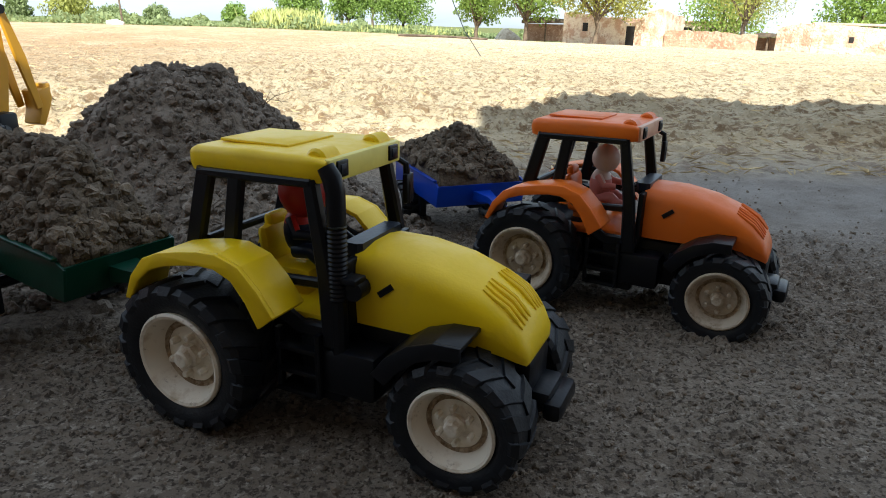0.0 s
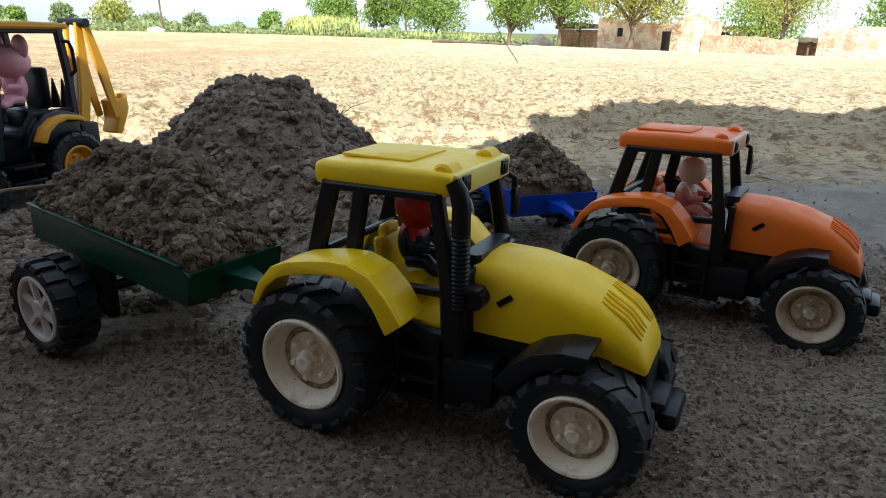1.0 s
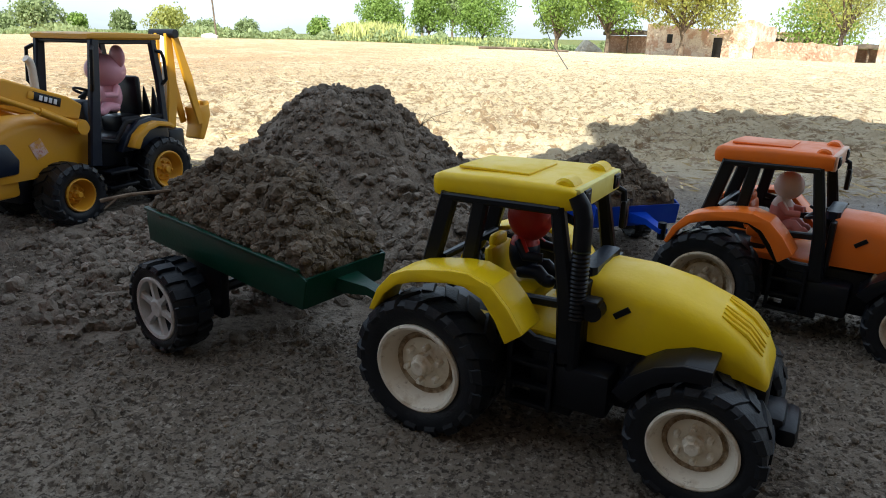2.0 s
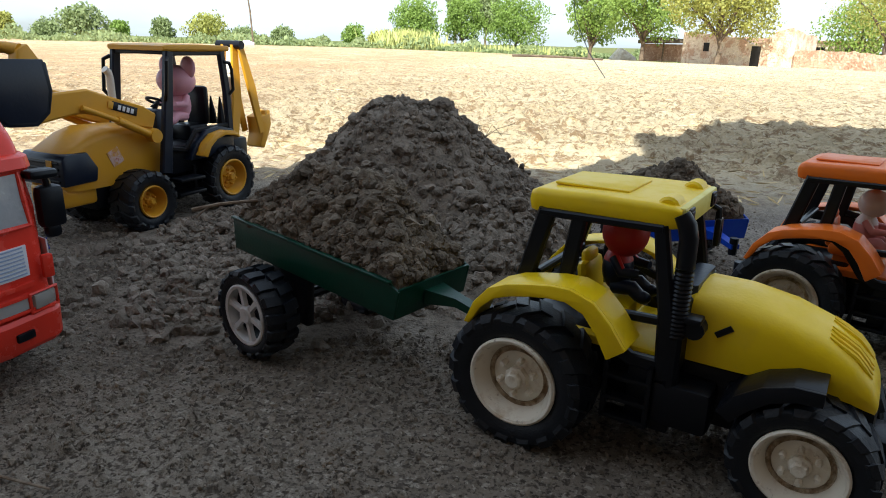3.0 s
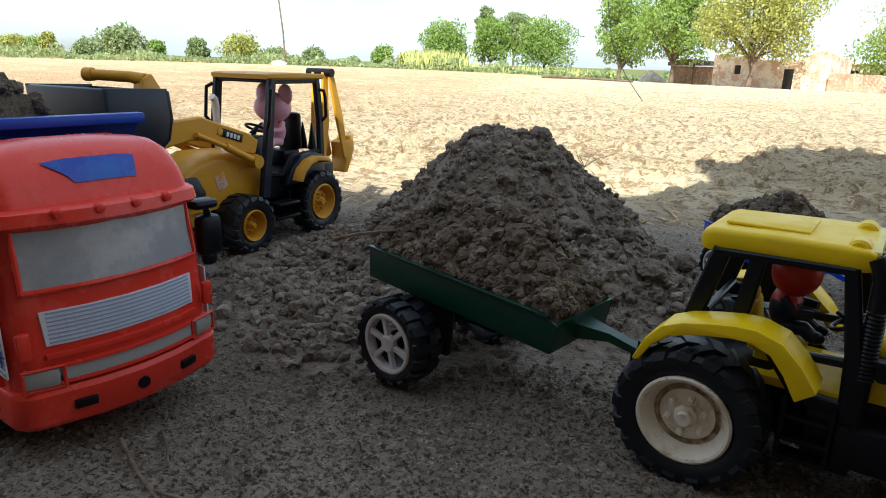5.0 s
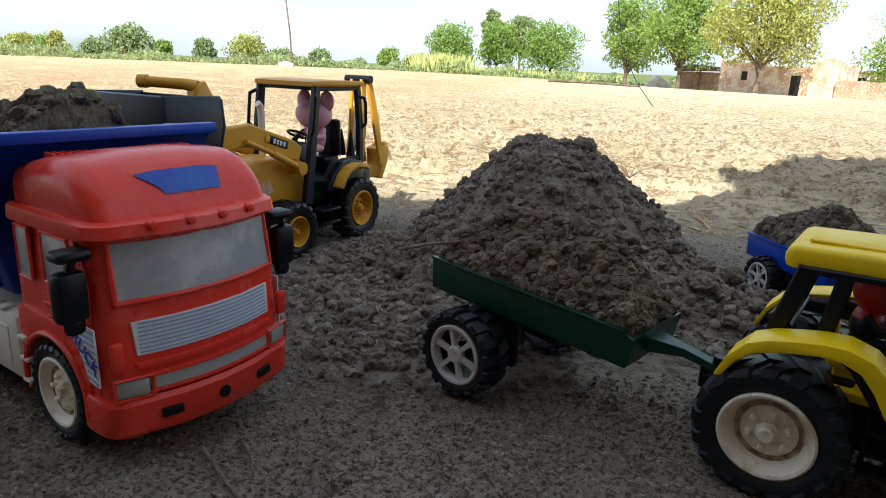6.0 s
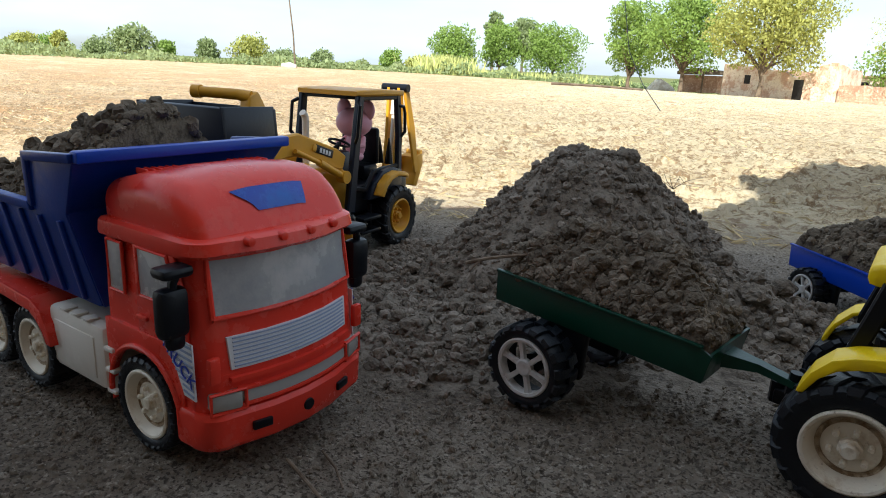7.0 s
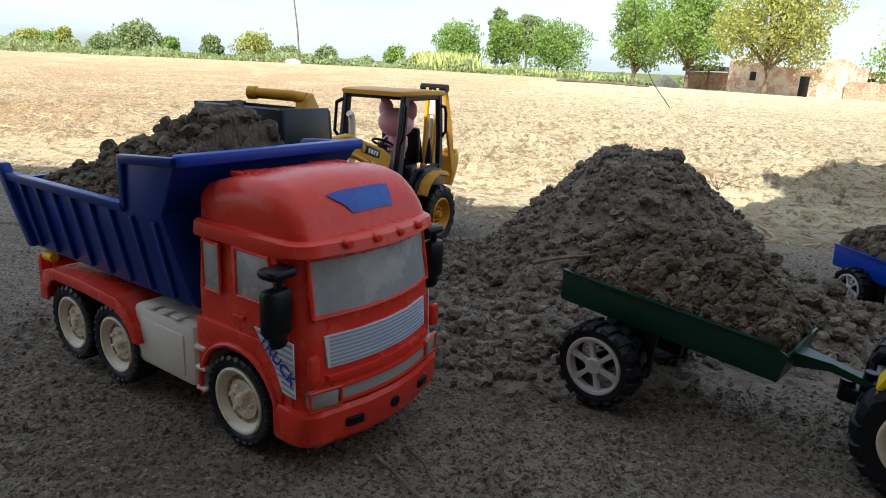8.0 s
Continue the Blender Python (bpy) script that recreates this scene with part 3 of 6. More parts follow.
def tractor(m, body, pale, colour, beside, pipe, rims=None):
    t = empty("toy_tractor", m, f"{colour} toy tractor with dusty cream rims, {beside}", "toy tractor", "toy tractors")
    # running gear
    chassis = box(0.095, 0, 0.062, 0.23, 0.056, 0.05, 0.006)
    box(0.01, 0, 0.066, 0.075, 0.075, 0.06, 0.008, chassis)
    tube([(0, -0.06, 0.0575), (0, 0.06, 0.0575)], 0.010, chassis)
    tube([(0.194, -0.045, 0.047), (0.194, 0.045, 0.047)], 0.008, chassis)
    box(0.194, 0, 0.055, 0.05, 0.05, 0.045, 0.006, chassis)
    part("chassis", chassis, M_BLACK, t)
    hook = box(-0.052, 0, 0.052, 0.05, 0.02, 0.016, 0.003)
    tube([(-0.075, 0, 0.044), (-0.075, 0, 0.066)], 0.007, hook)
    box(-0.045, 0.0, 0.075, 0.02, 0.05, 0.01, 0.002, hook)
    part("tow_hook", hook, M_BLACK, t)
    for y in (-1, 1):
        wheel(t, -0.0060, y * 0.0680, 0.0575, 0.0590, 0.045, 0.0365, 17, mat=rims, spin=20 * y, depth=0.12)
        wheel(t, 0.1960, y * 0.0485, 0.0468, 0.047, 0.040, 0.0297, 15, mat=rims, spin=35 * y, depth=0.15)
    # bonnet
    rows = [section(x, hw, top, low, rad, crown=0.003) for x, hw, top, low, rad in ((0.106, 0.0355, 0.1455, 0.090, 0.012), (0.140, 0.0375, 0.1450, 0.091, 0.014), (0.172, 0.0378, 0.1395, 0.092, 0.015), (0.197, 0.0368, 0.1310, 0.092, 0.016), (0.214, 0.0348, 0.1205, 0.089, 0.016), (0.2255, 0.0318, 0.1085, 0.085, 0.013), (0.2310, 0.0275, 0.0970, 0.082, 0.007), (0.2322, 0.0225, 0.0915, 0.083, 0.003))]
    bonnet = part("bonnet", loft(rows), body, t, degrees=50)
    for y in (-1, 1):
        vent = bar([(0.1285, y * 0.0372, 0.1165), (0.1385, y * 0.0374, 0.1245)], 0.0045, 0.0025)
        part("side_vent", vent, M_BLACK, bonnet)
        for k in range(4):
            pts = []
            for q, (x, hw, top, rad) in enumerate(((0.197, 0.0368, 0.1310, 0.016), (0.2055, 0.0358, 0.1257, 0.016), (0.214, 0.0348, 0.1205, 0.016), (0.220, 0.0333, 0.1142, 0.0145), (0.2255, 0.0318, 0.1085, 0.013))):
                yy = 0.0065 + 0.0052 * k
                zz = top - 0.0006 - 0.0024 * max(0.0, (yy - 0.3 * hw) / (0.7 * hw - rad)) if yy < hw - rad else top - 0.003 - rad + math.sqrt(rad * rad - (yy - hw + rad) ** 2)
                pts.append((x, y * yy, zz + 0.0004))
            rib = tube(pts, [0.0006, 0.0019, 0.0021, 0.0019, 0.0006], seg=8)
            part("bonnet_rib", rib, body, bonnet)
    nose = box(0.222, 0, 0.068, 0.022, 0.044, 0.030, 0.005)
    box(0.236, 0, 0.052, 0.020, 0.036, 0.016, 0.004, nose)
    box(0.2480, 0, 0.048, 0.014, 0.044, 0.015, 0.005, nose)
    part("front_weight", nose, M_BLACK, t)
    # mudguards
    outer = [(-0.052, 0.098), (-0.044, 0.117), (-0.031, 0.132), (-0.016, 0.1385), (0.002, 0.1425), (0.020, 0.1455), (0.036, 0.1460), (0.054, 0.1400), (0.068, 0.1260), (0.0800, 0.1090)]
    inner = [(-0.0465, 0.098), (-0.0375, 0.1135), (-0.0255, 0.124), (-0.012, 0.1290), (0.004, 0.1325), (0.020, 0.1350), (0.033, 0.1350), (0.047, 0.1290), (0.0575, 0.1160), (0.0670, 0.0985)]
    under = [(x * 0.95 + 0.05 * 0.012, z - 0.0032) for x, z in outer]
    for y in (-1, 1):
        guard = prism(outer + inner[::-1], y * 0.0885, y * 0.0845, 0.0012)
        prism(outer + under[::-1], y * 0.0850, y * 0.0545, 0.0008, guard)
        part("mudguard", guard, body, t, degrees=40)
        arch = prism([(0.140, 0.075), (0.150, 0.089), (0.166, 0.101), (0.184, 0.1075), (0.202, 0.108), (0.202, 0.104), (0.185, 0.103), (0.168, 0.097), (0.155, 0.086), (0.146, 0.074)], y * 0.068, y * 0.030, 0.001)
        prism([(0.140, 0.075), (0.150, 0.089), (0.166, 0.101), (0.184, 0.1075), (0.202, 0.108), (0.202, 0.098), (0.187, 0.097), (0.172, 0.091), (0.160, 0.081), (0.150, 0.069)], y * 0.070, y * 0.0675, 0.0006, arch)
        box(0.150, y * 0.033, 0.074, 0.02, 0.012, 0.012, 0.003, arch)
        part("front_mudguard", arch, M_BLACK, t, degrees=40)
    # cab
    for y in (-1, 1):
        q = y * 0.050
        rear = bar([(-0.019, q, 0.130), (-0.011, q, 0.160), (-0.003, q * 0.97, 0.192)], 0.014, 0.008)
        part("cab_post", rear, M_BLACK, t)
        part("cab_post", bar([(0.015, q, 0.130), (0.0195, q, 0.160), (0.024, q * 0.97, 0.192)], 0.012, 0.008), M_BLACK, t)
        part("cab_post", bar([(0.100, q, 0.078), (0.0955, q, 0.130), (0.084, q * 0.96, 0.194)], [0.015, 0.012, 0.010], 0.009), M_BLACK, t)
        frame_bar = bar([(-0.025, q, 0.1310), (0.028, q, 0.1300), (0.042, q, 0.120), (0.061, q, 0.094), (0.073, q, 0.087), (0.104, q, 0.087)], 0.011, 0.007)
        bar([(-0.008, q, 0.190), (0.086, q, 0.192)], 0.006, 0.006, frame_bar)
        bar([(0.020, q, 0.140), (0.038, q, 0.136), (0.046, q, 0.127)], 0.006, 0.006, frame_bar)
        bar([(0.046, q, 0.126), (0.060, q, 0.121), (0.098, q, 0.123)], 0.007, 0.006, frame_bar)
        part("door_frame", frame_bar, M_BLACK, t)
        step = box(0.090, y * 0.047, 0.062, 0.034, 0.010, 0.058, 0.002)
        bar([(0.058, y * 0.056, 0.086), (0.058, y * 0.056, 0.036)], 0.004, 0.006, step)
        bar([(0.091, y * 0.056, 0.086), (0.091, y * 0.056, 0.036)], 0.004, 0.006, step)
        box(0.112, y * 0.040, 0.058, 0.045, 0.030, 0.036, 0.005, step)
        step = part("cab_step", step, M_BLACK, t)
        for z in (0.038, 0.054, 0.072):
            part("tread", box(0.074, y * 0.051, z, 0.034, 0.018, 0.004, 0.0012), M_BLACK, step)
    for x, hw, z in ((-0.010, 0.046, 0.138), (0.004, 0.045, 0.194), (0.089, 0.044, 0.195)):
        part("cab_crossbar", bar([(x, -hw, z), (x, hw, z)], 0.006, 0.006, across=(1, 0, 0)), M_BLACK, t)
    part("bulkhead", box(0.106, 0, 0.112, 0.006, 0.09, 0.055, 0.002), M_BLACK, t)
    part("cab_floor", box(0.045, 0, 0.0905, 0.115, 0.088, 0.008, 0.002), body, t)
    roof_rows = []
    for x, hw, lo, hi, rad in ((-0.0215, 0.043, 0.194, 0.2000, 0.002), (-0.0195, 0.046, 0.1900, 0.2050, 0.004), (-0.014, 0.048, 0.1890, 0.2075, 0.005), (0.035, 0.050, 0.1900, 0.2090, 0.005), (0.078, 0.0515, 0.1915, 0.2095, 0.005), (0.092, 0.0515, 0.1925, 0.2085, 0.004), (0.0965, 0.050, 0.1935, 0.2065, 0.003)):
        roof_rows.append(section(x, hw, hi, lo, rad, 4))
    roof = part("roof", loft(roof_rows), body, t, degrees=45)
    hatch = box(0.022, 0, 0.2096, 0.060, 0.056, 0.0024, 0.0010)
    part("roof_hatch", hatch, body, roof)
    for y in (-1, 1):
        brow = lathe([(0.0, -0.010), (0.006, -0.010), (0.008, -0.008), (0.008, 0.008), (0.006, 0.010), (0, 0.010)], 16, None, pose(0.085, y * 0.034, 0.2060))
        part("roof_bump", brow, body, roof)
    lights = box(0.0960, 0, 0.2000, 0.006, 0.094, 0.0165, 0.002)
    part("light_bar", lights, pale, roof)
    for y in (-1, 1):
        lamp = part("work_light", box(0.0992, y * 0.034, 0.2005, 0.0030, 0.0125, 0.0115, 0.001), M_BLACK, roof)
        part("lens", box(0.1008, y * 0.034, 0.2005, 0.0012, 0.0070, 0.0066, 0.0004), M_NAVY, lamp)
    # exhaust on the right side
    if pipe:
        ex = tube([(0.1035, -0.0485, 0.060), (0.1035, -0.0485, 0.115)], 0.0062)
        zs = [0.112 + 0.0016 * k for k in range(34)]
        tube([(0.1035, -0.0485, z) for z in zs], [0.0062 + 0.0008 * (k % 2) for k in range(34)], ex, 14)
        tube([(0.1035, -0.0485, 0.166), (0.1033, -0.0485, 0.188), (0.1010, -0.0485, 0.197), (0.0965, -0.0485, 0.204)], [0.0066, 0.0066, 0.0066, 0.0058], ex, 14)
        box(0.111, -0.046, 0.128, 0.018, 0.014, 0.005, 0.0015, ex)
        tube([(0.115, -0.05, 0.121), (0.115, -0.038, 0.121)], 0.0075, ex, 14)
        part("exhaust_pipe", ex, M_BLACK, t)
    for y in (-1, 1):
        if y > 0:
            mir = tube([(0.084, y * 0.045, 0.190), (0.094, y * 0.050, 0.193), (0.1020, y * 0.050, 0.189), (0.1035, y * 0.050, 0.172), (0.1035, y * 0.050, 0.158)], [0.0026, 0.0026, 0.0026, 0.0034, 0.0026], seg=8)
            box(0.1035, y * 0.051, 0.170, 0.005, 0.012, 0.024, 0.002, mir)
            part("mirror", mir, M_BLACK, t)
    post = bar([(0.103, 0.0, 0.139), (0.103, 0.0, 0.1475)], 0.014, 0.06)
    part("dashboard", post, M_NAVY, t)
    wheel_s = lathe([(0.0145 + 0.002 * math.cos(a), 0.002 * math.sin(a)) for a in [k * math.pi / 4 for k in range(9)]], 20, None, pose(0.088, 0, 0.138, 62, 0, 90))
    tube([(0.100, 0, 0.124), (0.088, 0, 0.138)], 0.003, wheel_s)
    box(0.088, 0, 0.138, 0.026, 0.004, 0.003, 0.001, wheel_s, pose(0, 0, 0, 0, 30, 0))
    part("steering_wheel", wheel_s, M_BLACK, t)
    seat = box(0.040, 0, 0.110, 0.042, 0.046, 0.014, 0.005)
    box(0.040, 0, 0.099, 0.030, 0.036, 0.014, 0.003, seat)
    part("seat", seat, body, t)
    back = box(0.018, 0, 0.127, 0.010, 0.040, 0.034, 0.005, turn=pose(0, 0, 0, 0, -8, 0))
    box(0.0155, 0, 0.146, 0.009, 0.022, 0.012, 0.004, back)
    part("seat_back", back, body, t)
    return t


YM = pose(-0.1379, 0.4905, 0.002, 0, 0, -24.5)
OM = pose(0.1311, 0.7060, 0.0065, 0, 0, -30)
tractor(YM, M_YELLOW, M_PALE_YELLOW, "bright yellow", "towing a green trailer", True).scale = (0.985, 1.0, 0.970)
tractor(OM, M_ORANGE, M_PALE_ORANGE, "orange", "towing a blue trailer", False, M_RIM_DUSTY).scale = (0.935, 0.945, 0.930)


# ---- toy figures, each one plain shape ----
def ball(bm, x, y, z, rx, ry, rz, seg=20):
    b = bmesh.new()
    bmesh.ops.create_uvsphere(b, u_segments=seg, v_segments=seg * 2 // 3, radius=1)
    return join(bm, b, pose(x, y, z) @ Matrix.Diagonal((rx, ry, rz, 1)))


def figure(m, mat, label, head=(0.020, 0.020, 0.021), ears=0.0, size=1.0, lower=None):
    bm = bmesh.new()
    ball(bm, 0.004, 0, 0.058, *head)
    ball(bm, 0.0, 0, 0.024, 0.014, 0.016, 0.022)
    for y in (-1, 1):
        tube([(0.0, y * 0.008, 0.008), (0.018, y * 0.010, 0.010), (0.026, y * 0.011, 0.004)], [0.007, 0.007, 0.006], bm, 12)
        ball(bm, 0.028, y * 0.011, 0.004, 0.008, 0.006, 0.006, 12)
        tube([(0.0, y * 0.013, 0.036), (0.010, y * 0.020, 0.026), (0.024, y * 0.016, 0.026)], [0.005, 0.005, 0.004], bm, 10)
        if ears:
            ball(bm, 0.0, y * head[1] * 0.75, 0.058 + head[2] * 0.85, ears * 0.5, ears, ears * 1.2, 12)
    b = part("toy_figure", bm, mat, None, degrees=60)
    if lower:
        b.data.materials.append(lower)
        for f in b.data.polygons:
            f.material_index = int(f.center.z < 0.034)
    b.matrix_world = m @ Matrix.Diagonal((size, size, size, 1))
    return tagged(b, label, "toy figure", "toy figures")


def seated(m, x, y, z, turn=0):
    return m @ pose(x, y, z, 0, 0, turn)


figure(seated(YM, 0.041, -0.004, 0.116), M_DOLL_RED, "plain red plastic toy figure seated in the yellow tractor", (0.021, 0.020, 0.023), size=0.88, lower=M_NAVY)
figure(seated(OM, 0.046, 0, 0.105), M_DOLL_PALE, "plain pale pink plastic toy figure seated in the orange tractor", (0.018, 0.016, 0.018), size=0.82, lower=M_DOLL_CORAL)


# ---- trailers ----
def trailer(m, length, wide, high, mat, colour, hub, r, w, beside):
    """Box open at the top; the origin is the near rear corner of the rim."""
    t = empty("toy_trailer", m, f"{colour} plastic toy trailer heaped with soil, {beside}", "toy trailer", "toy trailers")
    th = 0.0028
    nose = 0.012
    part("side_wall", prism([(0, 0), (length - nose, -0.001), (length, -0.006), (length - 0.004, -high), (0.003, -high)], 0, th, 0.0008), mat, t)
    part("side_wall", prism([(0, 0), (length - nose, -0.001), (length, -0.006), (length - 0.004, -high), (0.003, -high)], wide - th, wide, 0.0008), mat, t)
    rim = box(length / 2 - 0.004, -0.0006, 0.0004, length - 0.01, 0.0055, 0.0030, 0.001)
    part("rim_strip", rim, mat, t)
    part("tailboard", box(0.0015, wide / 2, -high / 2 - 0.002, 0.003, wide - 0.006, high - 0.006, 0.0008), mat, t)
    front = loft([[(length - 0.0030 - 0.003 * k, th * 0.5, -0.005 - (high - 0.006) * k), (length - 0.0005 - 0.003 * k, th * 0.5, -0.005 - (high - 0.006) * k), (length - 0.0005 - 0.003 * k, wide - th * 0.5, -0.005 - (high - 0.006) * k), (length - 0.0030 - 0.003 * k, wide - th * 0.5, -0.005 - (high - 0.006) * k)] for k in (0, 0.5, 1)])
    part("front_wall", front, mat, t)
    part("bed", box(length / 2, wide / 2, -high + 0.0015, length - 0.008, wide - 0.006, 0.003, 0.0005), mat, t)
    mid = wide / 2
    tongue = bmesh.new()
    loft([[(length - 0.002, mid - 0.013, -0.014), (length - 0.002, mid + 0.013, -0.014), (length - 0.002, mid + 0.013, -high + 0.006), (length - 0.002, mid - 0.013, -high + 0.006)], [(length + 0.028, mid - 0.006, -0.015), (length + 0.028, mid + 0.006, -0.015), (length + 0.028, mid + 0.006, -0.023), (length + 0.028, mid - 0.006, -0.023)], [(length + 0.062, mid - 0.006, -0.020), (length + 0.062, mid + 0.006, -0.020), (length + 0.062, mid + 0.006, -0.026), (length + 0.062, mid - 0.006, -0.026)]], tongue)
    part("tow_bar", tongue, mat, t)
    part("tow_pin", tube([(length + 0.058, mid, -0.034), (length + 0.058, mid, -0.012)], 0.0055), M_BLACK, t)
    hx, hy, hz = hub
    axle = tube([(hx, hy + w * 0.5, hz), (hx, wide - hy - w * 0.5, hz)], 0.006)
    box(hx + 0.012, 0.009, (hz - high) / 2 - 0.006, 0.058, 0.010, abs(hz + high) + 0.014, 0.003, axle)
    box(hx + 0.012, wide - 0.009, (hz - high) / 2 - 0.006, 0.058, 0.010, abs(hz + high) + 0.014, 0.003, axle)
    box(hx + 0.012, mid, -high - 0.006, 0.05, wide - 0.02, 0.010, 0.002, axle)
    box(length * 0.55, mid, -high - 0.005, length * 0.7, 0.02, 0.009, 0.002, axle)
    part("axle", axle, M_BLACK, t)
    for side in (0, 1):
        h = wheel(t, hx, -1.0, hz, r, w, r * 0.68, 16, "spokes", M_SILVER, spin=12, height=0.28, lean=0.15)
        h.matrix_basis = pose(hx, (hy + w * 0.45) if side == 0 else (wide - hy - w * 0.45), hz, 0, 12, 180 * side)
    return t


GREEN_M = pose(-0.4876, 0.584, 0.127, 0, 4.05, -30.4)
BLUE_M = pose(-0.0685, 1.0055, 0.092, 0, 0.7, -67.7)
trailer(GREEN_M, 0.2406, 0.100, 0.034, M_GREEN, "dark green", (0.0765, -0.041, -0.0745), 0.0455, 0.036, "behind the yellow tractor")
trailer(BLUE_M, 0.176, 0.130, 0.034, M_BLUE, "royal blue", (0.062, -0.018, -0.0545), 0.0335, 0.026, "behind the orange tractor")


# ---- tipper truck ----
M_RED = plastic("red_plastic", (0.74, 0.044, 0.024), 0.26, 0.64, (0.74, 0.12, 0.08))
M_NAVY_BED = plastic("deep_blue_plastic", (0.003, 0.032, 0.25), 0.28, 0.64, (0.008, 0.055, 0.32))
M_PALE_GREY = plastic("pale_grey_plastic", (0.74, 0.69, 0.61), 0.45)
M_WINDOW = material("dusty_clear_plastic", (0.33, 0.33, 0.335), 0.14, spot=(0.52, 0.49, 0.47), spots=(16.0, 0.40, 0.66), second=((0.24, 0.24, 0.245), 30.0, 0.52, 0.75), grain=(80.0, 0.05))
M_GREY = plastic("grey_plastic", (0.36, 0.35, 0.33), 0.4)
M_WHITE = plastic("white_plastic", (0.70, 0.70, 0.72), 0.45)
M_STRIPE = material("blue_grey_print", (0.30, 0.36, 0.50), 0.5)
M_INK = material("blue_print", (0.02, 0.05, 0.42), 0.45)
M_DECAL = material("blue_sticker", (0.003, 0.050, 0.40), 0.2, spot=(0.01, 0.12, 0.48), spots=(40.0, 0.5, 0.7))


def shear(bm, slope, base):
    """Leans walls outwards above a height."""
    for v in bm.verts:
        v.co.y += math.copysign((v.co.z - base) * slope, v.co.y)
    return bm


def plan_loop(z, xr, xf, hw, rad, bow, n=5):
    """A loop at height z: square back, rounded front corners and a bowed front."""
    pts = [(xr, -hw, z), ((xr + xf) / 2, -hw, z)]
    for k in range(n + 1):
        a = math.pi / 2 * k / n
        pts.append((xf - rad + rad * math.sin(a), -hw + rad - rad * math.cos(a), z))
    for k in (-0.5, 0.0):
        y = (hw - rad) * k
        pts.append((xf + bow * (1 - (y / (hw - rad)) ** 2), y, z))
    left = [(x, -y, z) for x, y, z in pts if y < -1e-9]
    return pts + left[::-1]


def front_x(z, y):
    """How far forward the cab's front lies."""
    xf = float(np.interp(z, [0.032, 0.060, 0.090, 0.135, 0.185], [0.087, 0.086, 0.084, 0.080, 0.072]))
    a = abs(y)
    if a < 0.065:
        return xf + 0.011 * (1 - (a / 0.065) ** 2)
    return xf - 0.020 + math.sqrt(max(0.0, 0.0004 - (a - 0.065) ** 2))


def front_panel(z0, z1, hw0, hw1, out, thick, shift=0.0):
    """A bowed panel lying on the cab's front between two heights."""
    bm = bmesh.new()
    for a, b in ((out - thick, out),):
        loops = []
        for k in range(9):
            u = -1 + k / 4
            y0, y1 = hw0 * u + shift, hw1 * u + shift
            loops.append([(front_x(z0, y0) + a, y0, z0), (front_x(z0, y0) + b, y0, z0), (front_x((z0 + z1) / 2, y0) + b, (y0 + y1) / 2, (z0 + z1) / 2), (front_x(z1, y1) + b, y1, z1), (front_x(z1, y1) + a, y1, z1)])
        loft(loops, bm)
    return bm


def words(text, size, m, mat, parent, name="lettering"):
    cu = bpy.data.curves.new(name, "FONT")
    cu.body, cu.size, cu.extrude, cu.align_x, cu.align_y = text, size, 0.0003, "CENTER", "CENTER"
    tmp = bpy.data.objects.new(name, cu)
    me = bpy.data.meshes.new_from_object(tmp)
    bpy.data.objects.remove(tmp)
    me.materials.append(mat)
    ob = new(name, me)
    ob.parent, ob.matrix_basis = parent, m
    return ob


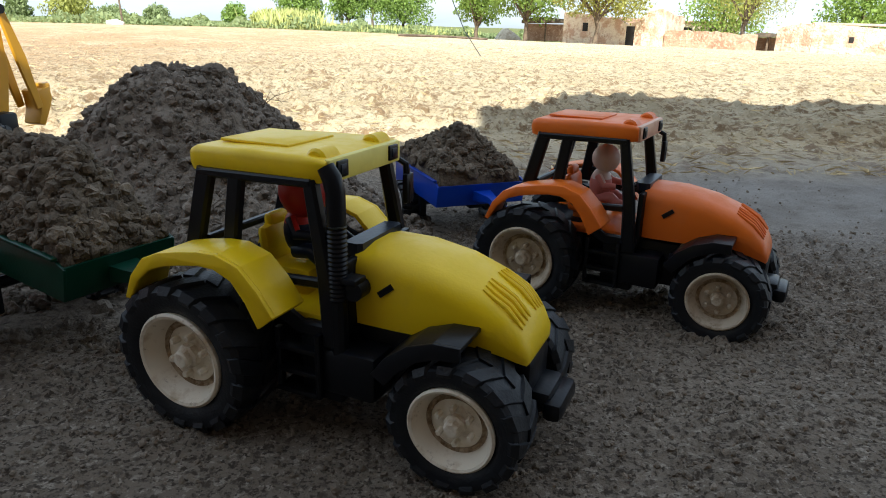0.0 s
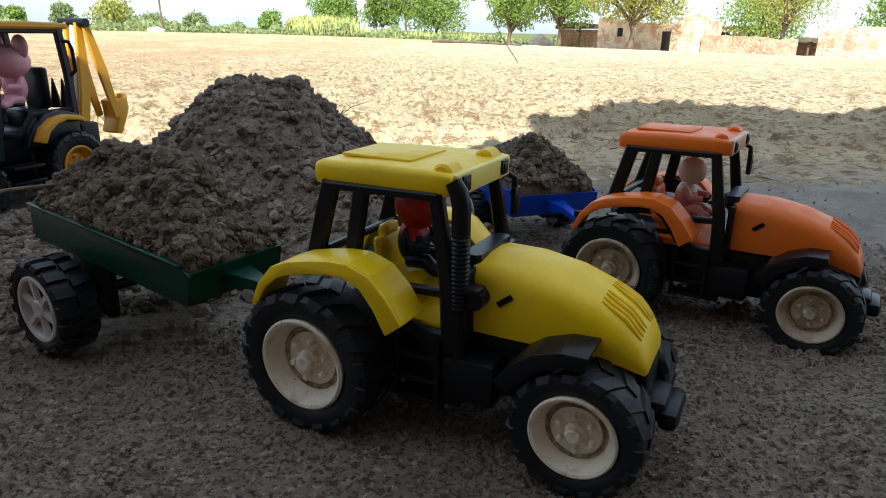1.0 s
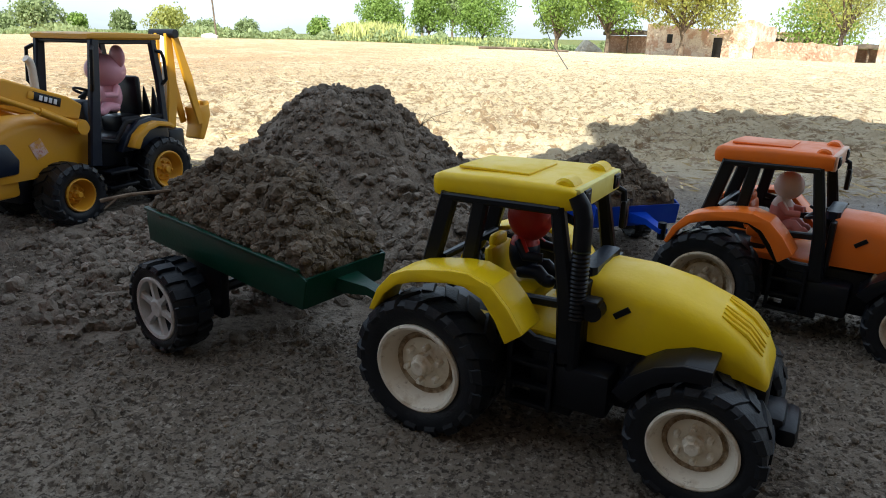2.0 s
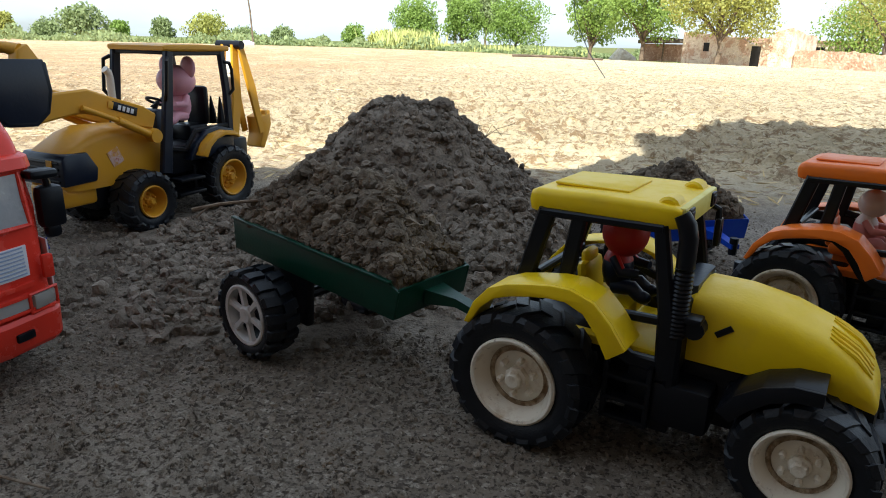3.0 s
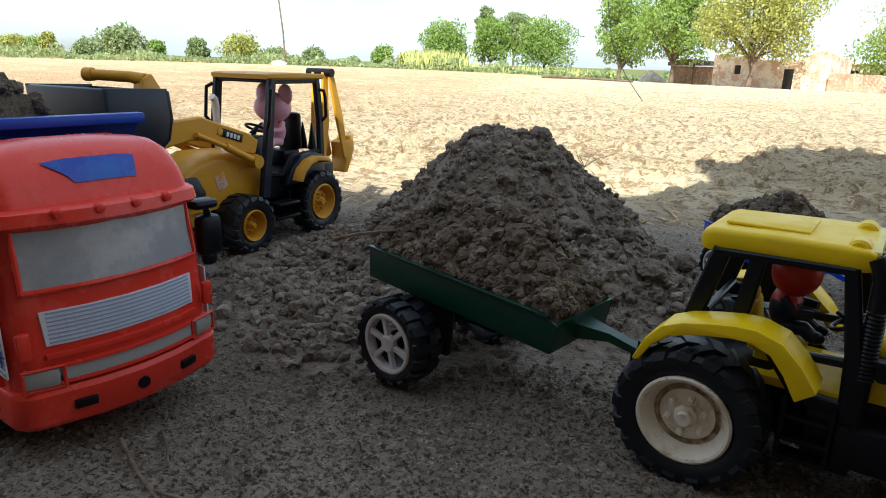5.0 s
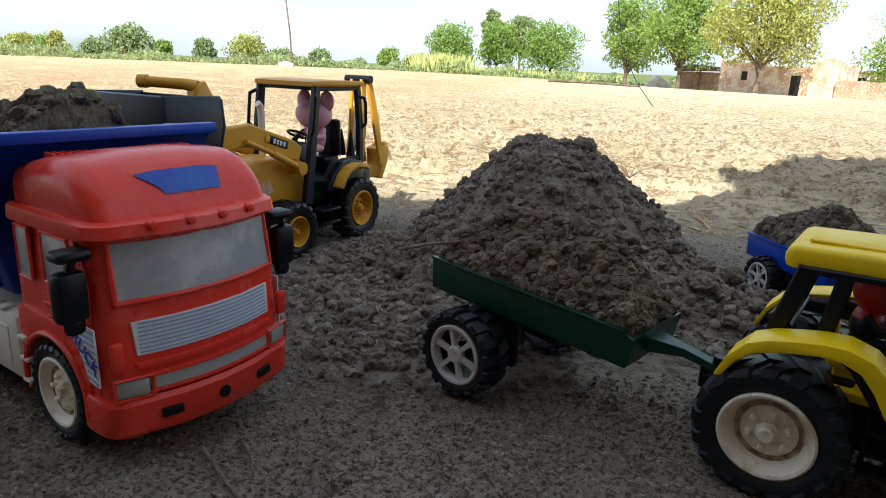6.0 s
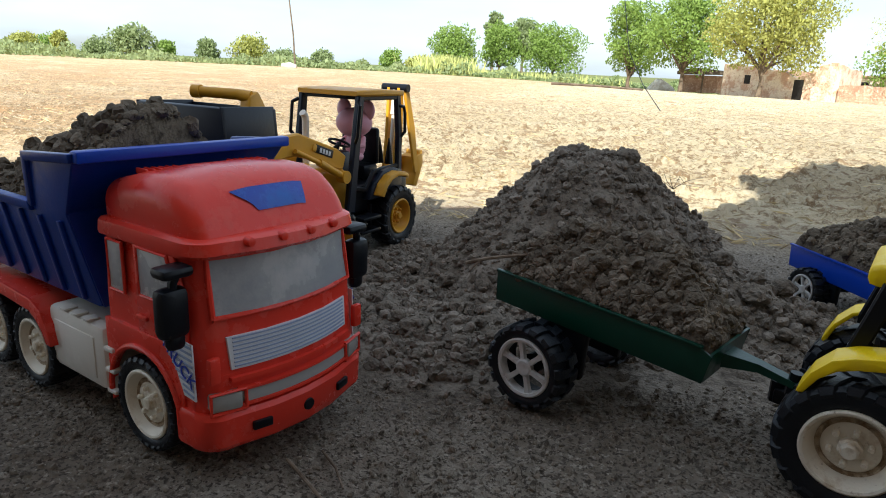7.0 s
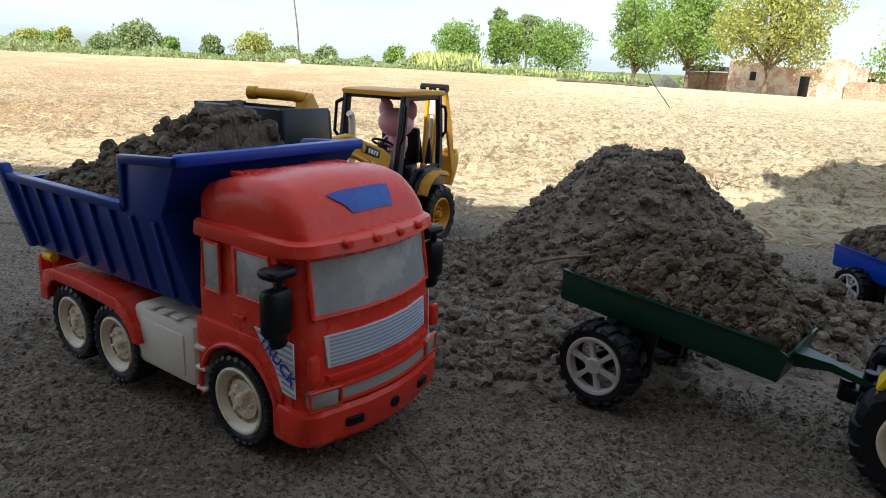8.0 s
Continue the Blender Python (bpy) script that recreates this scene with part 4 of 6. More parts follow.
def truck(m):
    t = empty("toy_tipper_truck", m, "red plastic toy tipper truck with blue soil-filled bed", "toy truck")
    cab = loft([plan_loop(0.088, -0.050, 0.084, 0.0850, 0.020, 0.011), plan_loop(0.135, -0.050, 0.080, 0.0850, 0.020, 0.011), plan_loop(0.185, -0.048, 0.072, 0.0830, 0.020, 0.011), plan_loop(0.190, -0.048, 0.0715, 0.0830, 0.020, 0.011)])
    loft([plan_loop(0.032, 0.050, 0.087, 0.0860, 0.020, 0.011), plan_loop(0.060, 0.050, 0.086, 0.0860, 0.020, 0.011), plan_loop(0.090, 0.050, 0.084, 0.0855, 0.020, 0.011)], cab)
    box(0.0, 0, 0.062, 0.10, 0.11, 0.06, 0.004, cab)
    cab = part("cab", cab, M_RED, t, degrees=35)
    arch = [(0.050 * math.cos(a), 0.044 + 0.050 * math.sin(a)) for a in [math.radians(-12 + 204 * k / 20) for k in range(21)]]
    for y in (-1, 1):
        side = prism([(0.056, 0.030)] + arch + [(-0.054, 0.030), (-0.054, 0.110), (0.056, 0.110)], y * 0.0880, y * 0.0830, 0.0008)
        part("side_panel", side, M_RED, t)
        lip = bmesh.new()
        tube([(x * 1.03, y * 0.0885, 0.044 + (z - 0.044) * 1.03) for x, z in arch[1:-1]], 0.0026, lip, 8)
        part("arch_lip", lip, M_RED, t)
        door = prism([(-0.003, 0.104), (-0.003, 0.190), (0.050, 0.190), (0.0635, 0.150), (0.064, 0.104)], y * 0.0870, y * 0.0840, 0.0010)
        door = part("door", door, M_RED, t)
        for pts, nm in (([(0.004, 0.143), (0.004, 0.183), (0.044, 0.183), (0.056, 0.148), (0.056, 0.143)], "door_window"), ([(-0.040, 0.139), (-0.040, 0.182), (-0.018, 0.182), (-0.018, 0.139)], "quarter_window")):
            part(nm, prism(pts, y * 0.0880, y * 0.0862, 0.0006), M_WINDOW, door if nm == "door_window" else cab)
            ring = tube([(px, y * 0.0876, pz) for px, pz in pts + pts[:1]], 0.0016, seg=8)
            part("window_frame", ring, M_RED, door if nm == "door_window" else cab)
        handle = box(0.006, y * 0.0885, 0.124, 0.014, 0.003, 0.004, 0.001)
        part("door_handle", handle, M_RED, door)
        mirror = tube([(0.066, y * 0.086, 0.176), (0.069, y * 0.095, 0.178), (0.068, y * 0.099, 0.170), (0.067, y * 0.099, 0.160)], 0.0036, seg=8)
        box(0.066, y * 0.100, 0.147, 0.016, 0.024, 0.040, 0.006, mirror)
        box(0.0665, y * 0.099, 0.125, 0.011, 0.015, 0.016, 0.005, mirror)
        box(0.064, y * 0.096, 0.1775, 0.020, 0.026, 0.009, 0.004, mirror)
        part("wing_mirror", mirror, M_BLACK, t)
        wheel(t, 0.0, y * 0.0745, 0.0435, 0.0425, 0.030, 0.0305, 26, spin=10, height=0.06, lean=0.1, depth=0.22)
        wheel(t, -0.188, y * 0.0795, 0.0435, 0.0425, 0.030, 0.0290, 26, spin=35, height=0.08, lean=0.1, depth=0.22)
        wheel(t, -0.276, y * 0.0795, 0.0435, 0.0425, 0.030, 0.0290, 26, spin=5, height=0.08, lean=0.1, depth=0.22)
        guard = prism([(-0.330, 0.062), (-0.328, 0.080), (-0.318, 0.096), (-0.298, 0.103), (-0.230, 0.1035), (-0.170, 0.100), (-0.152, 0.092), (-0.140, 0.074), (-0.136, 0.060), (-0.141, 0.060), (-0.146, 0.073), (-0.157, 0.087), (-0.172, 0.0935), (-0.230, 0.0965), (-0.296, 0.0965), (-0.311, 0.091), (-0.320, 0.078), (-0.322, 0.062)], y * 0.0985, y * 0.055, 0.0012)
        prism([(-0.330, 0.062), (-0.328, 0.080), (-0.318, 0.096), (-0.298, 0.103), (-0.230, 0.1035), (-0.170, 0.100), (-0.152, 0.092), (-0.140, 0.074), (-0.136, 0.060), (-0.146, 0.060), (-0.151, 0.070), (-0.162, 0.081), (-0.174, 0.087), (-0.230, 0.0905), (-0.293, 0.0905), (-0.304, 0.086), (-0.312, 0.076), (-0.314, 0.062)], y * 0.0995, y * 0.0965, 0.0008, guard)
        part("rear_mudguard", guard, M_RED, t, degrees=40)
        tank = box(-0.106, y * 0.072, 0.067, 0.098, 0.038, 0.062, 0.007)
        box(-0.106, y * 0.0912, 0.066, 0.070, 0.002, 0.040, 0.0008, tank)
        tank = part("side_tank", tank, M_PALE_GREY, t)
        for k in range(3):
            part("tank_vent", box(-0.125 + 0.020 * k, y * 0.085, 0.0990, 0.012, 0.012, 0.0022, 0.0008), M_PALE_GREY, tank)
        steps_bm = box(-0.052, y * 0.070, 0.062, 0.006, 0.034, 0.054, 0.001)
        rungs = part("cab_step", steps_bm, M_PALE_GREY, t)
        for z in (0.040, 0.060, 0.080):
            part("tread", box(-0.0495, y * 0.074, z, 0.014, 0.034, 0.004, 0.0012), M_PALE_GREY, rungs)
        lamp = box(-0.356, y * 0.068, 0.087, 0.010, 0.036, 0.036, 0.003)
        part("tail_lamp_box", lamp, M_RED, t)
        part("marker_lamp", lathe([(0, -0.006), (0.005, -0.005), (0.006, 0.0), (0.006, 0.012), (0, 0.012)], 16, None, pose(-0.335, y * 0.080, 0.104, 0, 0, 90)), M_YELLOW, t)
        sticker = prism([(0.026, 0.1215), (0.072, 0.1185), (0.0735, 0.0715), (0.0590, 0.0730), (0.0500, 0.0930), (0.0380, 0.1070)], y * 0.0893, y * 0.0880)
        sticker = part("sticker", sticker, M_WHITE, t, "white sticker with slanting blue stripes")
        for k in range(9):
            z = 0.1165 - 0.0051 * k
            x0 = min(0.059, 0.029 + 0.0042 * k)
            part("stripe", bar([(x0, y * 0.0895, z + 0.002), (0.072, y * 0.0895, z - 0.001)], 0.0020, 0.0008), M_STRIPE, sticker)
        turn = pose(0, 0, 0, 90, 0, 0) if y < 0 else pose(0, 0, 0, 90, 0, 180)
        words("TRUCK", 0.0150, pose(0.0545, y * 0.0902, 0.1000) @ turn @ pose(0, 0, 0, 0, 0, -38), M_INK, sticker)
    # roof
    rows = [section(x, hw, top, 0.188, rad, 7, 0.004) for x, hw, top, rad in ((-0.050, 0.0800, 0.230, 0.014), (-0.046, 0.0820, 0.234, 0.017), (-0.020, 0.0825, 0.2405, 0.019), (0.005, 0.0825, 0.2435, 0.020), (0.028, 0.0825, 0.2430, 0.020), (0.045, 0.082, 0.2385, 0.020), (0.058, 0.0805, 0.2295, 0.019), (0.067, 0.079, 0.2185, 0.016), (0.073, 0.0765, 0.2060, 0.011), (0.077, 0.074, 0.1960, 0.005))]
    roof = part("cab_roof", loft(rows), M_RED, t, degrees=50)
    tops = [(x, max(p[2] for p in r)) for r, x in zip(rows, (-0.050, -0.046, -0.020, 0.005, 0.028, 0.045, 0.058, 0.067, 0.073, 0.077))]

    def roof_z(x, y):
        return float(np.interp(x, [q[0] for q in tops], [q[1] for q in tops])) - 0.0034 * max(0.0, (abs(y) - 0.024) / 0.026)
    decal = bmesh.new()
    grid = []
    for i in range(6):
        u = i / 5
        x = 0.0582 + 0.0121 * u
        ya, yb = -0.0395 + 0.0195 * u, 0.0365 - 0.0055 * u
        grid.append([decal.verts.new((x, ya + (yb - ya) * j / 8, roof_z(x, ya + (yb - ya) * j / 8) + 0.0022)) for j in range(9)])
    for a, b in zip(grid, grid[1:]):
        for j in range(8):
            decal.faces.new((a[j], a[j + 1], b[j + 1], b[j]))
    part("roof_sticker", decal, M_DECAL, roof, "blue roof sticker")
    for y in (-0.045, 0.045):
        slot = bmesh.new()
        for k in range(6):
            box(-0.026 + 0.001 * k, y + 0.006 * (k - 2.5), 0.2365, 0.016, 0.0026, 0.005, 0.001, slot)
        part("roof_vent", slot, M_RED, roof)
    visor = loft([plan_loop(0.1845, -0.051, 0.0800, 0.0875, 0.022, 0.012), plan_loop(0.1875, -0.051, 0.0835, 0.0885, 0.022, 0.012), plan_loop(0.1965, -0.051, 0.0815, 0.0875, 0.022, 0.012), plan_loop(0.1990, -0.051, 0.0770, 0.0845, 0.022, 0.011)])
    visor = part("visor", visor, M_RED, t)
    for y in (-0.045, -0.015, 0.015, 0.045):
        part("visor_knob", lathe([(0, -0.004), (0.0035, -0.003), (0.0042, 0.003), (0, 0.004)], 12, None, pose(0.0880 + 0.006 * (1 - abs(y) / 0.05), y, 0.1950, 0, 0, 90)), M_RED, visor)
    # front
    part("windscreen", front_panel(0.1365, 0.1835, 0.0755, 0.0725, 0.0018, 0.004), M_WINDOW, cab)
    loop = [(0.1365, -0.074), (0.1365, -0.05), (0.1365, -0.02), (0.1365, 0.02), (0.1365, 0.05), (0.1365, 0.074), (0.160, 0.0735), (0.1835, 0.0725), (0.1835, 0.05), (0.1835, 0.02), (0.1835, -0.02), (0.1835, -0.05), (0.1835, -0.0725), (0.160, -0.0735), (0.1365, -0.074)]
    ring = tube([(front_x(z, y) + 0.0008, y, z) for z, y in loop], 0.0026, seg=8)
    part("windscreen_frame", ring, M_RED, cab)
    grille = part("grille", front_panel(0.0935, 0.1205, 0.0640, 0.0655, 0.0016, 0.004), M_WHITE, cab)
    # blue-grey strips put the darker gaps between white slats into the colour
    for k in range(8):
        z = 0.0955 + 0.0033 * k
        part("grille_slat", front_panel(z, z + 0.0012, 0.0615, 0.0615, 0.0024, 0.002), M_STRIPE, grille)
    bumper = loft([plan_loop(0.028, 0.048, 0.0895, 0.0885, 0.022, 0.012), plan_loop(0.032, 0.048, 0.0920, 0.0900, 0.022, 0.012), plan_loop(0.056, 0.048, 0.0925, 0.0905, 0.022, 0.012), plan_loop(0.060, 0.048, 0.0900, 0.0885, 0.022, 0.012)])
    bumper = part("bumper", bumper, M_RED, t)
    part("lower_grille", front_panel(0.0655, 0.0755, 0.0575, 0.0600, 0.0045, 0.006), M_GREY, cab)
    for z in (0.0640, 0.0770):
        part("grille_edge", front_panel(z - 0.0012, z + 0.0012, 0.0600, 0.0610, 0.0058, 0.006), M_RED, cab)
    part("front_rib", front_panel(0.0840, 0.0875, 0.0660, 0.0660, 0.0040, 0.004), M_RED, cab)
    for y in (-1, 1):
        hl = box(0.0845, y * 0.0705, 0.0695, 0.012, 0.0260, 0.0150, 0.003, turn=pose(0, 0, 0, 0, 0, y * 22))
        hl = part("headlamp", hl, M_LAMP, cab)
        part("headlamp_frame", tube([(0.0892 - (0.004 if s > 0 else -0.004) * 1.0, y * 0.0705 + y * s * 0.0135, 0.0695 + q * 0.0085) for s, q in ((-1, -1), (1, -1), (1, 1), (-1, 1), (-1, -1))], 0.0018, seg=6), M_RED, hl)
        part("bumper_slot", box(0.0990, y * 0.046, 0.0440, 0.004, 0.0170, 0.0075, 0.001, turn=pose(0, 0, 0, 0, 0, y * 14)), M_BLACK, bumper)
        grip = box(0.0850, y * 0.0800, 0.0980, 0.006, 0.010, 0.022, 0.002)
        part("corner_rib", grip, M_RED, cab)
    # black disc stands for the shaded inside of the hole
    part("tow_hole", lathe([(0, -0.001), (0.005, -0.001), (0.006, 0.002), (0, 0.002)], 20, None, pose(0.1045, 0, 0.0440, 0, 0, 90)), M_BLACK, bumper)
    frame_bm = box(-0.18, 0, 0.075, 0.36, 0.060, 0.034, 0.004)
    for x in (-0.188, -0.276):
        tube([(x, -0.075, 0.0435), (x, 0.075, 0.0435)], 0.007, frame_bm)
    tube([(0, -0.07, 0.0435), (0, 0.07, 0.0435)], 0.007, frame_bm)
    box(-0.350, 0, 0.085, 0.012, 0.150, 0.022, 0.003, frame_bm)
    part("chassis", frame_bm, M_RED, t)
    # bed
    floor = part("bed_floor", box(-0.215, 0, 0.116, 0.290, 0.166, 0.008, 0.002), M_NAVY_BED, t)
    for y in (-1, 1):
        wall = prism([(-0.378, 0.195), (-0.140, 0.197), (-0.122, 0.244), (-0.040, 0.250), (-0.079, 0.197), (-0.060, 0.116), (-0.358, 0.116)], y * 0.086, y * 0.082, 0.0010)
        wall = part("bed_side", shear(wall, 0.17, 0.116), M_NAVY_BED, t)
        rim = shear(prism([(-0.380, 0.199), (-0.138, 0.201), (-0.136, 0.192), (-0.379, 0.189)], y * 0.090, y * 0.080, 0.0014), 0.17, 0.116)
        prism_b = shear(prism([(-0.140, 0.198), (-0.123, 0.247), (-0.040, 0.253), (-0.042, 0.245), (-0.118, 0.239), (-0.133, 0.196)], y * 0.089, y * 0.081, 0.0012), 0.17, 0.116)
        join(rim, prism_b)
        part("bed_rim", rim, M_NAVY_BED, wall)
        for k in range(8):
            x = -0.345 + 0.036 * k
            rib = shear(prism([(x, 0.190), (x + 0.005, 0.190), (x + 0.011, 0.118), (x + 0.006, 0.118)], y * 0.0895, y * 0.0855, 0.0010), 0.17, 0.116)
            part("bed_rib", rib, M_NAVY_BED, wall)
        post = shear(prism([(-0.388, 0.208), (-0.376, 0.208), (-0.354, 0.114), (-0.366, 0.114)], y * 0.092, y * 0.078, 0.002), 0.17, 0.116)
        part("corner_post", post, M_NAVY_BED, wall)
    tail = bmesh.new()
    loft([[(-0.372, -0.084, 0.118), (-0.366, -0.084, 0.118), (-0.366, 0.084, 0.118), (-0.372, 0.084, 0.118)], [(-0.384, -0.096, 0.190), (-0.378, -0.096, 0.190), (-0.378, 0.096, 0.190), (-0.384, 0.096, 0.190)]], tail)
    part("tailgate", tail, M_NAVY_BED, t)
    head = bmesh.new()
    loft([[(-0.064, -0.085, 0.116), (-0.058, -0.085, 0.116), (-0.058, 0.085, 0.116), (-0.064, 0.085, 0.116)], [(-0.085, -0.098, 0.198), (-0.079, -0.098, 0.198), (-0.079, 0.098, 0.198), (-0.085, 0.098, 0.198)], [(-0.046, -0.107, 0.249), (-0.040, -0.107, 0.249), (-0.040, 0.107, 0.249), (-0.046, 0.107, 0.249)]], head)
    part("headboard", head, M_NAVY_BED, t)
    lip = box(-0.040, 0, 0.2500, 0.012, 0.216, 0.010, 0.002)
    part("headboard_lip", lip, M_BLUE, t)
    return t


TRUCK_M = pose(-0.7158, 0.4158, 0.008, 0, 0, -23)
truck(TRUCK_M)

# ---- backhoe loader ----
M_CAT = plastic("ochre_plastic", (0.64, 0.31, 0.018), 0.36, 0.62)


M_WORN = material("worn_sticker", (0.62, 0.42, 0.36), 0.6, spot=(0.60, 0.30, 0.06), spots=(90.0, 0.44, 0.56), second=((0.45, 0.10, 0.07), 140.0, 0.56, 0.66))


def arm(points, widths, depth, y, mat, name, parent):
    return part(name, bar([(x, y, z) for x, z in points], widths, depth), mat, parent)


def backhoe(m):
    t = empty("toy_backhoe_loader", m, "ochre and black plastic toy backhoe loader, bucket raised behind the truck", "toy backhoe")
    chassis = box(0.10, 0, 0.065, 0.30, 0.07, 0.05, 0.006)
    tube([(0, -0.07, 0.058), (0, 0.07, 0.058)], 0.010, chassis)
    tube([(0.183, -0.07, 0.0455), (0.183, 0.07, 0.0455)], 0.008, chassis)
    box(0.045, 0, 0.100, 0.14, 0.110, 0.05, 0.006, chassis)
    part("chassis", chassis, M_BLACK, t)
    for y in (-1, 1):
        wheel(t, 0, y * 0.067, 0.0585, 0.0580, 0.042, 0.0330, 18, mat=M_CAT, spin=15, height=0.10, depth=0.12)
        wheel(t, 0.186, y * 0.066, 0.0490, 0.0500, 0.050, 0.0260, 16, mat=M_CAT, spin=30, height=0.10, depth=0.12, steer=0)
        step = box(0.100, y * 0.076, 0.072, 0.055, 0.030, 0.006, 0.002)
        box(0.100, y * 0.072, 0.048, 0.060, 0.034, 0.006, 0.002, step)
        bar([(0.074, y * 0.066, 0.040), (0.074, y * 0.066, 0.090)], 0.006, 0.006, step)
        part("cab_step", step, M_BLACK, t)
        guard = prism([(0.074, 0.108), (0.062, 0.128), (0.042, 0.142), (0.016, 0.147), (-0.010, 0.143), (-0.020, 0.137), (-0.020, 0.130), (-0.008, 0.135), (0.015, 0.138), (0.036, 0.133), (0.052, 0.121), (0.062, 0.104)], y * 0.090, y * 0.072, 0.0015)
        part("mudguard", guard, M_CAT, t, degrees=40)
        inner = prism([(0.085, 0.100), (0.066, 0.130), (0.044, 0.149), (0.012, 0.153), (-0.022, 0.144), (-0.022, 0.100)], y * 0.073, y * 0.050, 0.002)
        part("inner_mudguard", inner, M_NAVY, t)
        q = y * 0.062
        part("cab_post", bar([(0.132, q, 0.085), (0.118, q, 0.180), (0.104, q, 0.282)], [0.022, 0.019, 0.016], 0.011), M_NAVY, t)
        part("cab_post", bar([(-0.024, q, 0.140), (-0.022, q, 0.210), (-0.014, q, 0.282)], 0.014, 0.010), M_NAVY, t)
        rail = bar([(-0.018, q, 0.279), (0.106, q, 0.279)], 0.008, 0.008)
        bar([(0.122, q, 0.125), (0.085, q, 0.118), (0.060, q, 0.148), (-0.024, q, 0.152)], 0.008, 0.007, rail)
        part("cab_rail", rail, M_BLACK, t)
        grab = tube([(-0.016, y * 0.066, 0.264), (-0.026, y * 0.070, 0.262), (-0.031, y * 0.070, 0.250), (-0.032, y * 0.070, 0.215), (-0.024, y * 0.066, 0.206)], 0.0032, seg=8)
        part("grab_handle", grab, M_BLACK, t)
        grab2 = tube([(0.112, y * 0.066, 0.272), (0.120, y * 0.074, 0.266), (0.126, y * 0.074, 0.215), (0.122, y * 0.067, 0.205)], 0.0034, seg=8)
        part("grab_handle", grab2, M_BLACK, t)
        # loader arm
        boom = arm([(0.142, 0.172), (0.165, 0.181), (0.215, 0.198), (0.258, 0.211), (0.285, 0.210), (0.345, 0.203)], [0.026, 0.034, 0.032, 0.036, 0.034, 0.040], 0.012, y * 0.052, M_CAT, "loader_arm", t)
        ram = tube([(0.152, y * 0.063, 0.150), (0.215, y * 0.063, 0.180)], 0.0062, seg=12)
        tube([(0.215, y * 0.063, 0.180), (0.272, y * 0.063, 0.203)], 0.0040, ram, 12)
        tube([(0.150, y * 0.055, 0.149), (0.150, y * 0.071, 0.149)], 0.011, ram, 16)
        part("ram", ram, M_CAT, t)
        plate = box(0.196, y * 0.0585, 0.196, 0.046, 0.0016, 0.013, 0.0004, turn=pose(0, 0, 0, 0, -17.5, 0))
        plate = part("nameplate", plate, M_BLACK, boom)
        for k in range(4):
            part("mark", box(0.206 - 0.0075 * k, y * 0.0597, 0.1985 - 0.0024 * k, 0.0050, 0.0008, 0.0075, 0.0002, turn=pose(0, 0, 0, 0, -17.5, 0)), M_WHITE, plate)
        part("badge", box(0.221, y * 0.0592, 0.2035, 0.0095, 0.0010, 0.0105, 0.0003, turn=pose(0, 0, 0, 0, -17.5, 0)), M_CAT, plate)
    roof = loft([section(x, hw, hi, lo, r, 4) for x, hw, lo, hi, r in ((-0.034, 0.064, 0.2835, 0.2895, 0.002), (-0.031, 0.067, 0.282, 0.2915, 0.003), (0.04, 0.069, 0.282, 0.2935, 0.003), (0.108, 0.068, 0.282, 0.2925, 0.003), (0.116, 0.065, 0.283, 0.2905, 0.002))])
    part("roof", roof, M_CAT, t)
    under = box(0.042, 0, 0.2795, 0.135, 0.126, 0.006, 0.002)
    part("roof_frame", under, M_BLACK, t)
    # bonnet and nose
    rows = [section(x, hw, top, lo, r, 5, 0.002) for x, hw, top, lo, r in ((0.118, 0.044, 0.158, 0.085, 0.010), (0.170, 0.046, 0.168, 0.082, 0.012), (0.225, 0.047, 0.169, 0.078, 0.014), (0.252, 0.046, 0.162, 0.078, 0.014), (0.278, 0.044, 0.148, 0.078, 0.012), (0.296, 0.041, 0.138, 0.080, 0.010), (0.300, 0.038, 0.132, 0.084, 0.008))]
    bonnet = part("bonnet", loft(rows), M_CAT, t, degrees=45)
    part("front_bumper", box(0.275, 0, 0.070, 0.060, 0.076, 0.034, 0.007), M_CAT, t)
    nose = prism([(0.305, 0.088), (0.305, 0.128), (0.298, 0.136), (0.262, 0.136), (0.246, 0.110), (0.250, 0.090)], -0.0485, 0.0485, 0.003)
    nose = part("nose_grille", nose, M_NAVY, t)
    for k in range(4):
        part("grille_slat", box(0.3055, 0, 0.096 + 0.009 * k, 0.003, 0.080, 0.004, 0.001), M_BLACK, nose)
    part("badge", box(0.3075, 0.022, 0.122, 0.002, 0.012, 0.010, 0.0006), M_CAT, nose)
    for y in (-1, 1):
        part("side_sticker", box(0.214, y * 0.0472, 0.122, 0.022, 0.0010, 0.026, 0.0004, turn=pose(0, 0, 0, 0, 24, 0)), M_WORN, bonnet, "worn pale pink sticker")
    part("exhaust_pipe", tube([(0.165, -0.006, 0.160), (0.165, -0.006, 0.238), (0.167, -0.006, 0.248), (0.173, -0.006, 0.253)], 0.0060, seg=14), M_PALE_GREY, t)
    # bucket
    w = 0.094
    shell = [(0.330, 0.270), (0.322, 0.268), (0.318, 0.230), (0.326, 0.200), (0.346, 0.184), (0.385, 0.186), (0.420, 0.214), (0.424, 0.272), (0.418, 0.274), (0.413, 0.218), (0.382, 0.192), (0.349, 0.191), (0.332, 0.204), (0.325, 0.231)]
    bucket = part("bucket", prism(shell, -w, w - 0.022, 0.0012), M_NAVY, t, "dark bucket")
    for y in (-1, 1):
        e = -w if y < 0 else w - 0.022
